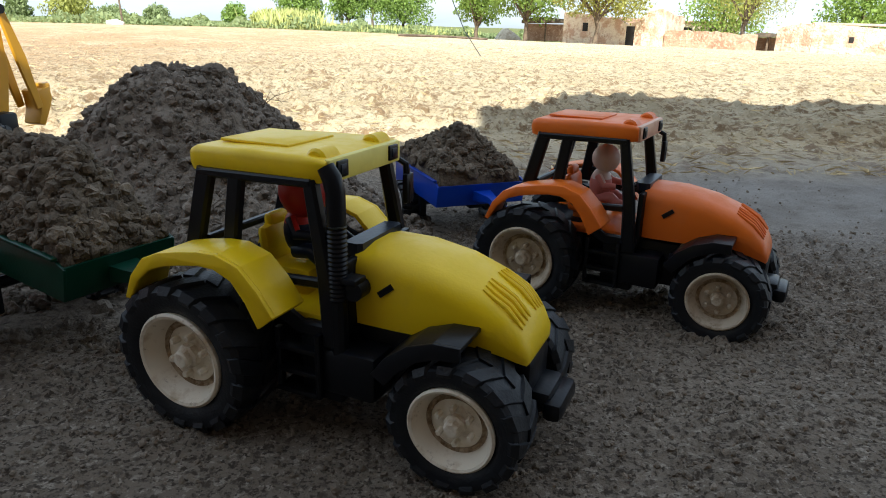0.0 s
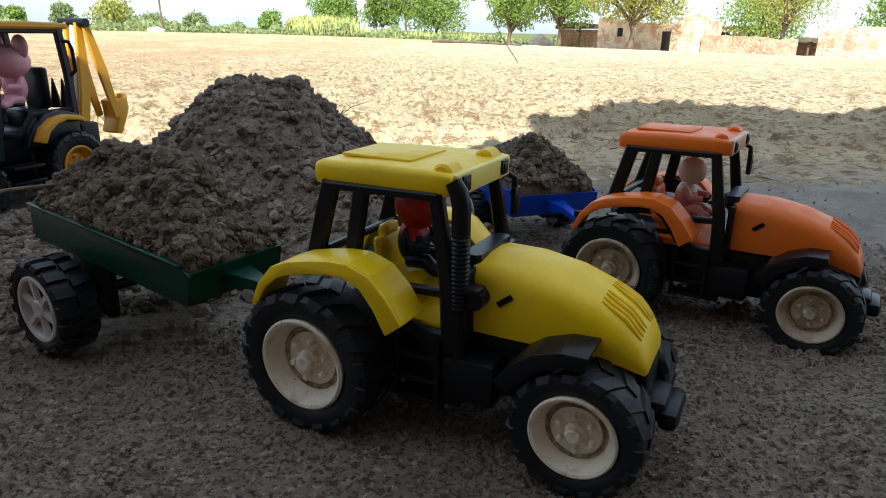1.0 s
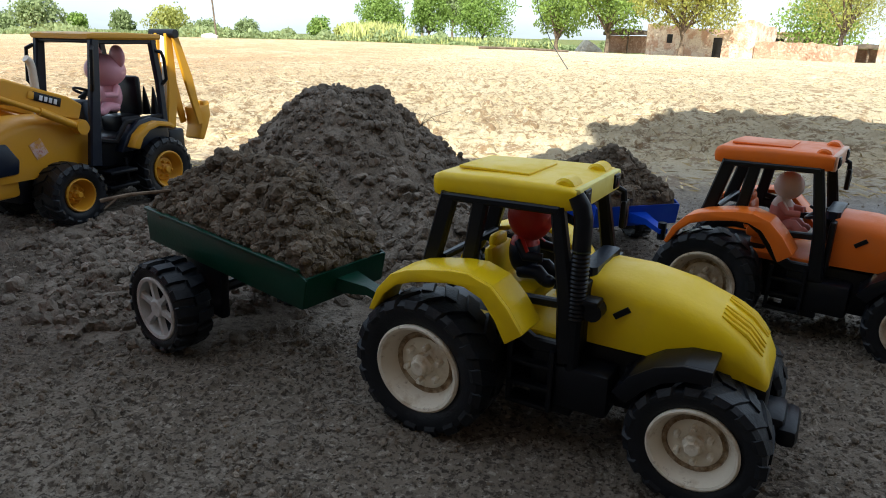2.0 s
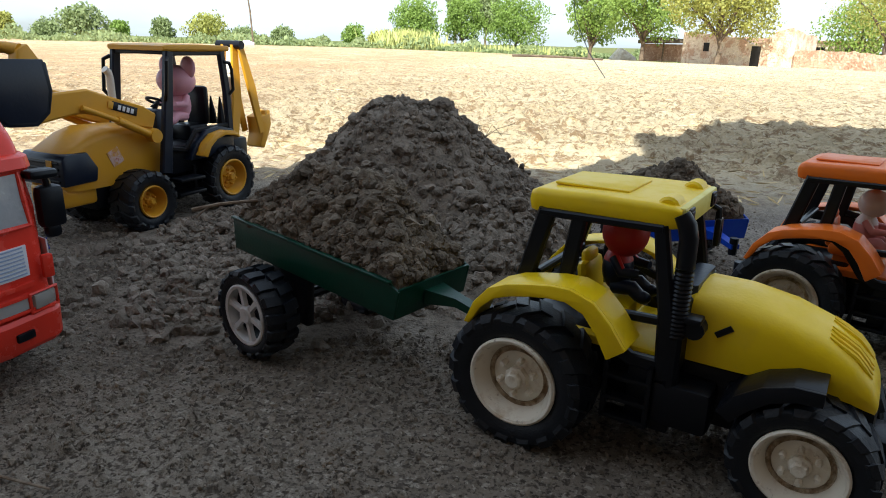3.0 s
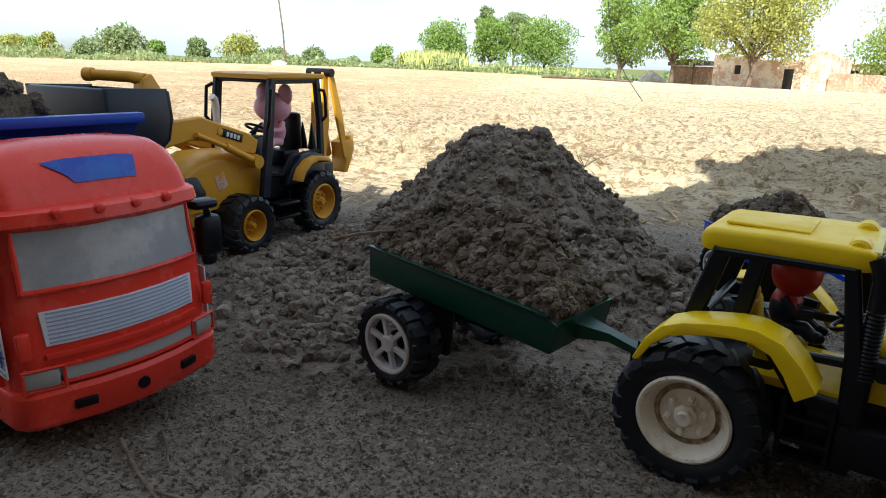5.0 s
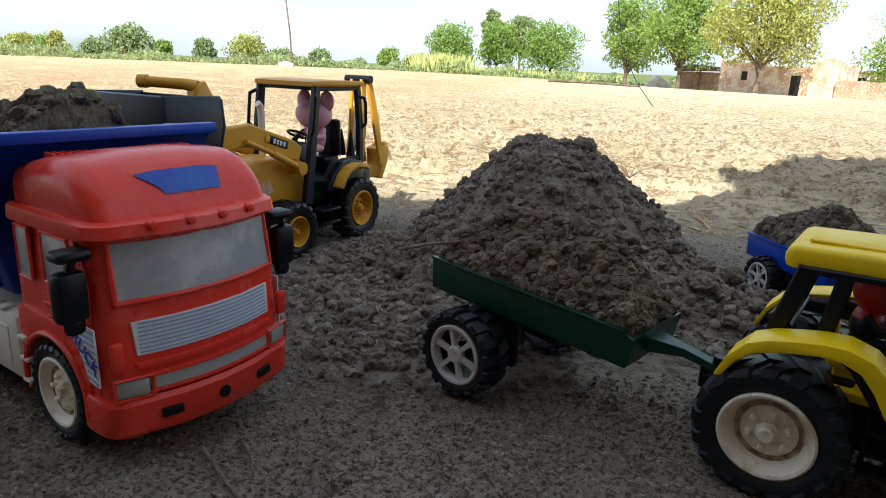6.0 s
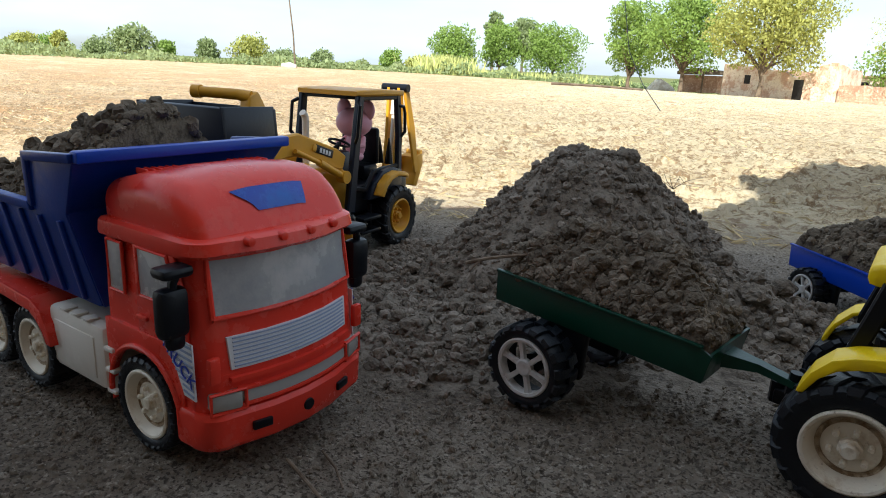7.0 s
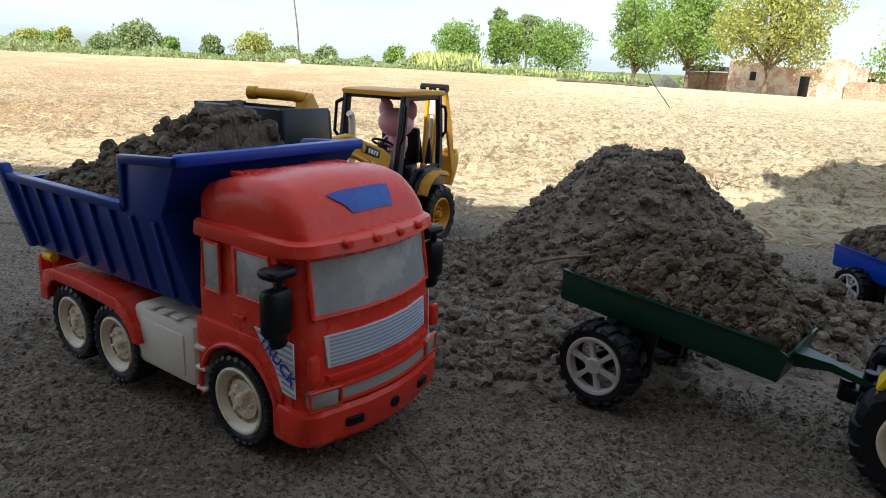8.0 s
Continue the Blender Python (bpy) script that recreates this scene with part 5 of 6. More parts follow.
        part("bucket_cheek", prism([(0.326, 0.272), (0.318, 0.230), (0.326, 0.200), (0.346, 0.184), (0.385, 0.186), (0.420, 0.214), (0.424, 0.274)], e, e - y * 0.004, 0.001), M_NAVY, bucket)
    link = prism([(0.296, 0.196), (0.334, 0.196), (0.346, 0.255), (0.340, 0.284), (0.324, 0.292), (0.304, 0.262)], 0.022, 0.042, 0.003)
    tube([(0.332, 0.034, 0.282), (0.340, 0.018, 0.286), (0.366, -0.034, 0.288)], [0.010, 0.008, 0.0075], link, 12)
    tube([(0.364, -0.030, 0.288), (0.368, -0.042, 0.288)], 0.0095, link, 14)
    part("bucket_link", link, M_CAT, t)
    # seat and controls
    seat = box(0.014, 0, 0.138, 0.046, 0.052, 0.030, 0.006)
    box(-0.010, 0, 0.185, 0.014, 0.050, 0.070, 0.006, seat)
    part("seat", seat, M_BLACK, t)
    dash = box(0.098, 0, 0.150, 0.030, 0.060, 0.070, 0.006)
    part("dashboard", dash, M_NAVY, t)
    sw = lathe([(0.019 + 0.0024 * math.cos(a), 0.0024 * math.sin(a)) for a in [k * math.pi / 4 for k in range(9)]], 24, None, pose(0.080, 0, 0.196, 65, 0, 90))
    tube([(0.095, 0, 0.175), (0.080, 0, 0.196)], 0.004, sw)
    box(0.080, 0, 0.196, 0.034, 0.005, 0.003, 0.001, sw, pose(0, 0, 0, 0, 28, 0))
    part("steering_wheel", sw, M_BLACK, t)
    for y in (-0.030, -0.010, 0.012, 0.034):
        part("lever", tube([(-0.034, y, 0.150), (-0.034, y, 0.172), (-0.033, y, 0.200)], [0.009, 0.006, 0.0012], seg=8), M_BLACK, t)
    # digging arm, folded upright at the back
    base = box(-0.075, 0, 0.090, 0.040, 0.080, 0.060, 0.006)
    part("swing_bracket", base, M_BLACK, t)
    for y in (-1, 1):
        part("dig_boom", bar([(-0.088, y * 0.012, 0.110), (-0.102, y * 0.012, 0.190), (-0.104, y * 0.012, 0.293)], [0.020, 0.024, 0.016], 0.006), M_CAT, t)
        part("dipper", bar([(-0.108, y * 0.022, 0.296), (-0.135, y * 0.022, 0.210), (-0.158, y * 0.022, 0.120)], [0.014, 0.022, 0.014], 0.006), M_CAT, t)
    ram = tube([(-0.100, 0, 0.240), (-0.106, 0, 0.290)], 0.007, seg=12)
    tube([(-0.092, 0, 0.150), (-0.100, 0, 0.240)], 0.0045, ram, 12)
    part("ram", ram, M_PALE_GREY, t)
    part("pivot", tube([(-0.106, -0.030, 0.293), (-0.106, 0.030, 0.293)], 0.008, seg=14), M_BLACK, t)
    spoon = prism([(-0.160, 0.150), (-0.190, 0.158), (-0.193, 0.134), (-0.183, 0.112), (-0.168, 0.085), (-0.155, 0.090), (-0.164, 0.115), (-0.163, 0.134)], -0.020, 0.020, 0.003)
    box(-0.186, 0, 0.146, 0.018, 0.034, 0.034, 0.004, spoon)
    part("dig_bucket", spoon, M_CAT, t)
    return t


BACKHOE_M = pose(-0.8199, 1.1106, 0.002, 0, 0, -106.6)
backhoe(BACKHOE_M)
figure(seated(BACKHOE_M, 0.030, 0, 0.158), M_DOLL_PINK, "plain pink plastic toy figure seated in the backhoe cab", (0.026, 0.028, 0.022), 0.013, 1.25)


# ---- soil loads ----
def load_mesh(name, m, xs, ys, height, seed, cell=0.0030):
    X, Y = np.meshgrid(np.arange(*xs, cell), np.arange(*ys, cell))
    Z = height(X, Y)
    top = ease(Z, -0.02, 0.012)
    rough = 0.020 * rough_noise(X, Y, 0.07, 5, 200 + seed, 0.6) + 0.8 * lumps(X, Y, 0.042, 0.1, 0.48, 0.5, 210 + seed) + 0.7 * lumps(X, Y, 0.018, 0.1, 0.5, 0.6, 220 + seed) + 0.6 * lumps(X, Y, 0.009, 0.1, 0.5, 0.6, 230 + seed) - 0.008
    Z = Z + top * rough
    low = Z.min() - 0.010
    for rim_line in (Z[0], Z[-1], Z[:, 0], Z[:, -1]):
        rim_line[:] = low
    ob = new(name, grid_mesh(name, X, Y, Z, M_LOAD))
    ob.matrix_world = m
    return ob, (X, Y, Z)


def swell(v, a, b, power=0.75):
    return np.clip((v - a) / (b - a), 0, 1) ** power


def green_load(x, y):
    ends = swell(x, -0.022, 0.085, 0.6) * swell(-x, -0.240, -0.172)
    sides = swell(y, -0.002, 0.056) * swell(-y, -0.104, -0.066)
    return -0.007 + 0.075 * np.minimum(ends, sides) * (0.75 + 0.25 * np.maximum(ends, sides))


def blue_load(x, y):
    ends = swell(x, -0.016, 0.090, 0.6) * swell(-x, -0.184, -0.100, 0.6)
    sides = swell(y, -0.004, 0.060, 0.6) * swell(-y, -0.136, -0.068, 0.6)
    return -0.008 + 0.076 * np.minimum(ends, sides) * (0.75 + 0.25 * np.maximum(ends, sides))


def truck_load(x, y):
    ends = swell(x, -0.375, -0.140, 0.85)
    sides = swell(y, -0.098, -0.02, 0.7) * swell(-y, -0.098, -0.02, 0.7)
    return 0.180 + 0.104 * ends * sides


green_soil, GREEN_TOP = load_mesh("soil_load", GREEN_M, (0.002, 0.238), (0.002, 0.099), green_load, 1)
tagged(green_soil, "brown crumbly soil heaped on the green trailer", "soil load", "soil loads")
blue_soil, BLUE_TOP = load_mesh("soil_load", BLUE_M, (0.002, 0.174), (0.002, 0.128), blue_load, 31)
tagged(blue_soil, "brown crumbly soil heaped on the blue trailer", "soil load", "soil loads")
truck_soil, TRUCK_TOP = load_mesh("soil_load", TRUCK_M, (-0.372, -0.090), (-0.092, 0.093), truck_load, 61)
tagged(truck_soil, "brown crumbly soil filling the truck bed", "soil load", "soil loads")


# ---- clods: crumbs of soil lying on every heap ----
def blob(sub, seed):
    rnd = random.Random(seed)
    b = bmesh.new()
    bmesh.ops.create_icosphere(b, subdivisions=sub, radius=1)
    for v in b.verts:
        v.co *= 0.70 + 0.50 * rnd.random()
        v.co.z *= 0.76
    b.verts.ensure_lookup_table()
    co = np.array([v.co[:] for v in b.verts])
    tri = np.array([[v.index for v in f.verts] for f in b.faces])
    b.free()
    return co, tri


SHAPES = [blob(1, 1), blob(1, 2), blob(2, 3), blob(2, 4), blob(2, 5)]


def many(name, places, radii, mat, seed, m=None, smooth=False):
    """One mesh of many crumbs at places (n, 3)."""
    rng = np.random.default_rng(seed)
    cos, tris, base = [], [], 0
    for p, r in zip(places, radii):
        co, tri = SHAPES[rng.integers(0, 2)] if r < 0.0035 else SHAPES[rng.integers(2, 5)]
        a, b, c = rng.random(3) * 6.283
        R = np.array(Euler((a, b, c)).to_matrix())
        S = r * (0.8 + 0.5 * rng.random(3))
        cos.append((co * S) @ R.T + p)
        tris.append(tri + base)
        base += len(co)
    me = bpy.data.meshes.new(name)
    me.from_pydata(np.concatenate(cos).tolist(), [], np.concatenate(tris).tolist())
    if smooth:
        me.polygons.foreach_set("use_smooth", np.ones(len(me.polygons), dtype=bool))
    me.materials.append(mat)
    ob = new(name, me)
    if m is not None:
        ob.matrix_world = m
    return ob


def strewn(top, count, small, large, seed, keep, power=3.0):
    """Random places on a sheet where keep(x, y, z) holds."""
    X, Y, Z = top
    rng = np.random.default_rng(seed)
    j, i = rng.integers(1, X.shape[0] - 1, count), rng.integers(1, X.shape[1] - 1, count)
    p = np.stack([X[j, i], Y[j, i], Z[j, i]], -1)
    ok = keep(p[:, 0], p[:, 1], p[:, 2])
    p = p[ok]
    r = small + (large - small) * rng.random(len(p)) ** power
    p[:, 2] += r * 0.25
    return p, r


def crumbs(name, top, count, small, large, seed, keep, label, m=None, power=3.0, mat=None):
    p, r = strewn(top, count, small, large, seed, keep, power)
    return tagged(many(name, p, r, mat or (M_CLOD if m is None else M_LOAD_CRUMB), seed, m), label, "soil crumbs", kind="stuff")


crumbs("soil_crumbs", HEAP_TOP, 17000, 0.0018, 0.0090, 1, lambda x, y, z: (z > lie(x, y) + 0.004) & (y < 1.15), "loose crumbs of dry brown soil on the mound", power=3.2)
crumbs("soil_crumbs", GREEN_TOP, 3200, 0.0013, 0.0070, 2, lambda x, y, z: z > -0.004, "loose crumbs of brown soil on the green trailer", GREEN_M, 2.8)
crumbs("soil_crumbs", BLUE_TOP, 1500, 0.0013, 0.008, 3, lambda x, y, z: z > -0.004, "loose crumbs of brown soil on the blue trailer", BLUE_M, 4.0)
crumbs("soil_crumbs", TRUCK_TOP, 2400, 0.0014, 0.009, 4, lambda x, y, z: z > 0.17, "loose crumbs of brown soil in the truck bed", TRUCK_M, 4.0)

NEAR = (GX, GY, GZ)


def round_heap(x, y, z):
    d = np.hypot((x + 0.52) / 0.30, (y - 0.80) / 0.24)
    return (d < 1.25) & (np.random.default_rng(9).random(len(x)) < np.clip(1.5 - d, 0, 1)) & (mound(x, y) < 0.012)


def around(x, y, z):
    return (x > -1.2) & (x < 0.75) & (y > 0.12) & (y < 1.3)


crumbs("soil_crumbs", NEAR, 34000, 0.0016, 0.0120, 5, round_heap, "clods of dug soil strewn round the mound's foot", None, 2.4)
crumbs("soil_crumbs", NEAR, 62000, 0.0011, 0.0034, 6, around, "small crumbs of dry soil on the trodden ground", None, 2.6, M_GROUND_CRUMB)


def clod(x, y, r, seed):
    rnd = random.Random(seed)
    b = bmesh.new()
    bmesh.ops.create_icosphere(b, subdivisions=4, radius=r)
    off = Vector((rnd.random() * 50, rnd.random() * 50, 0))
    for v in b.verts:
        d = v.co.normalized()
        v.co *= 1 + 0.35 * noise.noise(d * 1.3 + off) + 0.16 * noise.noise(d * 4.5 + off) + 0.07 * noise.noise(d * 13 + off)
        v.co.z *= 0.72
    ob = part("soil_clod", b, M_PILE, None, degrees=60)
    z = max(float(ground_height(np.array([x]), np.array([y]))[0]), float(mound(np.array([x]), np.array([y]))[0]))
    ob.matrix_world = pose(x, y, z + r * 0.35, 0, 0, rnd.random() * 360)
    return tagged(ob, "rough brown clod of soil lying by the mound", "soil clod", "soil clods")


for k, (x, y, r) in enumerate([(-0.60, 0.665, 0.019), (-0.535, 0.640, 0.012), (-0.655, 0.72, 0.013), (-0.62, 0.80, 0.012), (-0.70, 0.83, 0.011), (-0.49, 0.66, 0.014), (-0.56, 0.74, 0.012), (-0.66, 0.88, 0.012), (-0.12, 0.84, 0.016), (-0.17, 0.78, 0.018), (-0.11, 0.90, 0.014), (-0.22, 0.73, 0.014), (-0.58, 0.60, 0.009), (-0.44, 0.70, 0.013), (-0.20, 0.86, 0.015), (-0.68, 0.76, 0.010), (-0.63, 0.70, 0.011), (-0.74, 0.78, 0.009), (-0.59, 0.83, 0.013), (-0.52, 0.70, 0.010), (-0.66, 0.66, 0.009), (-0.72, 0.90, 0.010), (-0.10, 0.78, 0.012), (-0.06, 0.86, 0.010), (-0.14, 0.73, 0.011)]):
    clod(x, y, r, 40 + k)


def peak_clod(x, y, r, seed):
    X, Y, Z = HEAP_TOP
    j, i = int((y - Y[0, 0]) / 0.0036), int((x - X[0, 0]) / 0.0036)
    ob = clod(x, y, r, seed)
    ob.location.z = float(Z[j, i]) + r * 0.3


for k, (x, y, r) in enumerate([(-0.425, 1.02, 0.013), (-0.335, 0.995, 0.017), (-0.362, 1.0, 0.012), (-0.50, 0.98, 0.011), (-0.25, 0.98, 0.012), (-0.37, 0.90, 0.018), (-0.27, 0.86, 0.020), (-0.46, 0.86, 0.013)]):
    peak_clod(x, y, r, 80 + k)


def load_clod(m, top, x, y, r, seed):
    X, Y, Z = top
    j, i = int((y - Y[0, 0]) / 0.0030), int((x - X[0, 0]) / 0.0030)
    ob = clod(0, 0, r, seed)
    ob.matrix_world = m @ pose(x, y, float(Z[j, i]) + r * 0.15, 0, 0, seed * 37)
    ob.data.materials[0] = M_LOAD
    tagged(ob, "rough brown clod on the trailer's soil")


for k, (x, y, r) in enumerate([(0.165, 0.040, 0.014), (0.178, 0.020, 0.009), (0.105, 0.030, 0.013), (0.075, 0.030, 0.012), (0.120, 0.018, 0.010), (0.045, 0.030, 0.010), (0.030, 0.020, 0.008), (0.205, 0.030, 0.009), (0.140, 0.060, 0.012), (0.215, 0.055, 0.008)]):
    load_clod(GREEN_M, GREEN_TOP, x, y, r, 120 + k)


# ---- twigs ----
def twig(points, r, label, mat=None):
    ob = part("twig", tube(points, [r * (1 - 0.5 * k / len(points)) for k in range(len(points))], seg=7), mat or M_TWIG, None)
    return tagged(ob, label, "twig", "twigs")


M_TWIG = material("dry_twig", (0.24, 0.18, 0.125), 0.85, spot=(0.13, 0.09, 0.06), spots=(60.0, 0.4, 0.6), grain=(300.0, 0.5))
twig([(-0.520, 0.560, 0.138), (-0.495, 0.572, 0.143), (-0.470, 0.582, 0.145), (-0.440, 0.592, 0.148)], 0.0022, "dry brown twig sticking out of the trailer's soil")
twig([(-0.505, 0.567, 0.141), (-0.514, 0.556, 0.131)], 0.0012, "short dry twig beside the trailer's soil")
twig([(-0.630, 0.352, 0.009), (-0.603, 0.327, 0.011), (-0.580, 0.309, 0.008), (-0.551, 0.287, 0.010)], 0.0019, "thin dry twig on the trodden soil")
twig([(-0.566, 0.298, 0.009), (-0.523, 0.291, 0.011), (-0.486, 0.289, 0.008)], 0.0014, "thin dry twig on the trodden soil")
twig([(-0.607, 0.374, 0.008), (-0.586, 0.350, 0.011), (-0.571, 0.328, 0.008)], 0.0013, "thin reddish-brown twig on the trodden soil")
for k in range(6):
    a = 1.05 * k
    twig([(-0.262, 0.985, 0.168), (-0.262 + 0.018 * math.cos(a), 0.985 + 0.012 * math.sin(a), 0.182 + 0.006 * math.sin(2 * k)), (-0.252 + 0.036 * math.cos(a * 1.1), 0.985 + 0.02 * math.sin(a), 0.180 + 0.014 * math.sin(3 * k + 1))], 0.0006, "dry rootlet sticking out of the mound")


# ---- straw over the field ----
def flakes(name, centres, sizes, ratio, mat, seed, flat=0.25):
    """One mesh of small blades or leaves."""
    rng = np.random.default_rng(seed)
    n = len(centres)
    a = rng.random(n) * 6.283
    tilt = rng.normal(0, flat, n)
    u = np.stack([np.cos(a) * np.cos(tilt), np.sin(a) * np.cos(tilt), np.sin(tilt)], -1)
    w = rng.normal(0, 1, (n, 3)) * np.array([1, 1, 1.0 if flat > 0.5 else 0.6])
    v = np.cross(u, w)
    v /= np.linalg.norm(v, axis=1, keepdims=True) + 1e-9
    s = sizes[:, None]
    quad = np.stack([centres - u * s, centres + v * s * ratio, centres + u * s, centres - v * s * ratio], 1).reshape(-1, 3)
    idx = np.arange(4 * n).reshape(n, 4)
    me = bpy.data.meshes.new(name)
    me.from_pydata(quad.tolist(), [], idx.tolist())
    me.materials.append(mat)
    return me


rng = np.random.default_rng(77)
fy = 1.35 + 9.0 * rng.random(11000) ** 2.0
fx = (rng.random(11000) * 2.3 - 1.25) * (fy + 0.6)
fz = ground_height(fx, fy) + 0.004
tagged(new("field_straw", flakes("field_straw", np.stack([fx, fy, fz], -1), 0.006 + 0.022 * rng.random(11000) ** 2 + 0.002 * fy, 0.09, M_STRAW, 5)), "dry pale straw strewn over the ploughed field", "straw", kind="stuff")

# ---- trees, bushes and reeds far off ----
def base_z(x, y):
    return float(lie(np.array([float(x)]), np.array([float(y)]))[0])


def crown_points(blobs, count, seed):
    rng = np.random.default_rng(seed)
    vol = np.array([b[3] * b[4] * b[5] for b in blobs]) ** 0.67
    pick = rng.choice(len(blobs), count, p=vol / vol.sum())
    b = np.array(blobs)[pick]
    d = rng.normal(0, 1, (count, 3))
    d /= np.linalg.norm(d, axis=1, keepdims=True)
    r = 0.40 + 0.66 * rng.random((count, 1)) ** 0.6
    wob = 1 + 0.25 * np.sin(d[:, :1] * 7 + pick[:, None]) * np.cos(d[:, 2:] * 6 + pick[:, None])
    return b[:, :3] + d * b[:, 3:] * r * wob


def tree(name, x, y, high, half, seed, mat, stem=0.28, leaf=0.16, count=3200, flat=1.0, label="broad green leafy tree behind the field", droop=0.0):
    rnd = random.Random(seed)
    z0 = base_z(x, y)
    t = empty(name, pose(x, y, z0), label, "tree")
    crown_low = high * stem
    blobs = []
    for k in range(15):
        a = k * 2.4 + rnd.random()
        u = (k + 0.5) / 15
        zz = crown_low + (high - crown_low) * (0.12 + 0.76 * u)
        prof = math.sqrt(max(0.05, 1 - (2 * u - 0.85) ** 2 * 0.8))
        rr = half * prof * (0.30 + 0.40 * rnd.random())
        s = half * (0.32 + 0.18 * rnd.random())
        blobs.append((rr * math.cos(a), rr * math.sin(a), zz, s, s, s * (0.75 + droop)))
    trunk = tube([(0, 0, -0.15), (0.05 * high * (rnd.random() - 0.5), 0, crown_low * 0.6), (0.06 * high * (rnd.random() - 0.5), 0, crown_low * 1.1), (0, 0, crown_low + 0.45 * (high - crown_low))], [0.026 * high, 0.020 * high, 0.017 * high, 0.007 * high], seg=8)
    for b in blobs[::2]:
        tube([(0, 0, crown_low * (0.7 + 0.3 * rnd.random())), (b[0] * 0.5, b[1] * 0.5, (crown_low + b[2]) / 2), (b[0], b[1], b[2])], [0.015 * high, 0.010 * high, 0.004 * high], trunk, 6)
    part("trunk", trunk, M_BARK, t)
    count = int(count * 1.7)
    p = crown_points(blobs, count, seed)
    if droop:
        q = np.random.default_rng(seed).random(len(p))
        p[:, 2] -= droop * high * 0.35 * q ** 2
    size = leaf * (0.6 + 0.8 * np.random.default_rng(seed + 1).random(count))
    ob = new("crown", flakes("crown", p, size, 0.55 if not droop else 0.25, mat, seed + 2, flat))
    ob.parent = t
    return t


tree("tree", -18.4, 88.0, 5.6, 4.0, 1, M_LEAF, 0.18, 0.15, 4200)
tree("tree", -12.1, 89.2, 6.5, 3.2, 2, M_LEAF, 0.18, 0.15, 4200)
tree("tree", -16.1, 111.0, 10.3, 1.8, 3, M_LEAF3, 0.3, 0.2, 2200, label="tall narrow grey-green tree behind the field")
tree("tree", -11.3, 112.0, 9.3, 3.5, 4, M_LEAF3, 0.3, 0.22, 2600, label="grey-green leafy tree behind the field")
tree("tree", -5.1, 90.0, 6.7, 4.7, 5, M_LEAF, 0.18, 0.15, 5200)
tree("tree", 3.0, 62.0, 7.7, 3.0, 6, M_LEAF, 0.14, 0.12, 5600)
tree("tree", 6.6, 55.4, 7.6, 3.9, 7, M_LEAF, 0.24, 0.115, 7200)
tree("tree", 10.2, 46.4, 7.3, 4.3, 8, M_LEAF2, 0.25, 0.10, 9500, label="broad yellowish-green tree before the mud house")
tree("tree", 18.7, 43.0, 6.8, 3.6, 9, M_LEAF2, 0.32, 0.10, 5600, 0.9, "pale yellow-green drooping willow-like tree by the low wall", 0.5)
tree("tree", 35.0, 58.0, 6.2, 4.0, 10, M_LEAF, 0.2, 0.15, 3000)
tree("tree", 26.0, 64.0, 5.6, 4.2, 21, M_LEAF, 0.2, 0.15, 2400)
for k, (x, y, h, w, mat) in enumerate([(-49.3, 66.0, 3.5, 2.7, M_LEAF3), (-54.7, 61.8, 2.7, 0.9, M_LEAF2), (-62.3, 102.5, 3.4, 2.3, M_LEAF3), (-56.5, 106.0, 4.2, 4.3, M_LEAF2), (-62.5, 152.7, 2.9, 3.4, M_LEAF3), (-47.3, 158.0, 4.0, 3.2, M_LEAF), (-92.8, 136.0, 3.6, 2.4, M_LEAF), (-100.0, 124.0, 3.0, 4.0, M_LEAF3), (-84.0, 88.0, 2.6, 3.0, M_LEAF2), (-76.0, 160.0, 2.6, 4.0, M_LEAF3), (-38.0, 150.0, 2.4, 4.0, M_LEAF2), (-115.0, 128.0, 3.2, 5.0, M_LEAF)]):
    tree("bush", x, y, h, w, 30 + k, mat, 0.06, 0.16 + 0.0008 * y, 1300, label="round green bush at the field's far edge")

rng = np.random.default_rng(5)
n = 26000
az = np.radians(-52 + 66 * rng.random(n))
dist = 70 + 60 * rng.random(n) ** 1.3
sx, sy = dist * np.sin(az), dist * np.cos(az)
band = smooth_noise(az * 60, az * 0 + 2.0, 3)
sz = lie(sx, sy) + (0.2 + 1.2 * band ** 1.5) * rng.random(n)
tagged(new("scrub", flakes("scrub", np.stack([sx, sy, sz], -1), 0.14 + 0.18 * rng.random(n), 0.5, M_LEAF3, 6, 1.0)), "low green scrub along the field's far edge", "scrub", kind="stuff")


def blades(name, xs, ys, highs, mat, seed, label, lean=0.18):
    """Upright tapering blades in one mesh."""
    rng = np.random.default_rng(seed)
    m = len(xs)
    z = lie(xs, ys) - 0.05
    a = rng.random(m) * 6.283
    w = 0.035 + 0.03 * rng.random(m)
    dx, dy = rng.normal(0, lean, m) * highs, rng.normal(0, lean, m) * highs
    co = np.stack([np.stack([xs - w * np.cos(a), ys - w * np.sin(a), z], -1), np.stack([xs + w * np.cos(a), ys + w * np.sin(a), z], -1), np.stack([xs + dx * 0.4 + w * 0.8 * np.cos(a), ys + dy * 0.4, z + highs * 0.6], -1), np.stack([xs + dx, ys + dy, z + highs], -1)], 1).reshape(-1, 3)
    me = bpy.data.meshes.new(name)
    me.from_pydata(co.tolist(), [], np.arange(4 * m).reshape(m, 4).tolist())
    me.materials.append(mat)
    return tagged(new(name, me), label, "reeds", kind="stuff")


k = 900
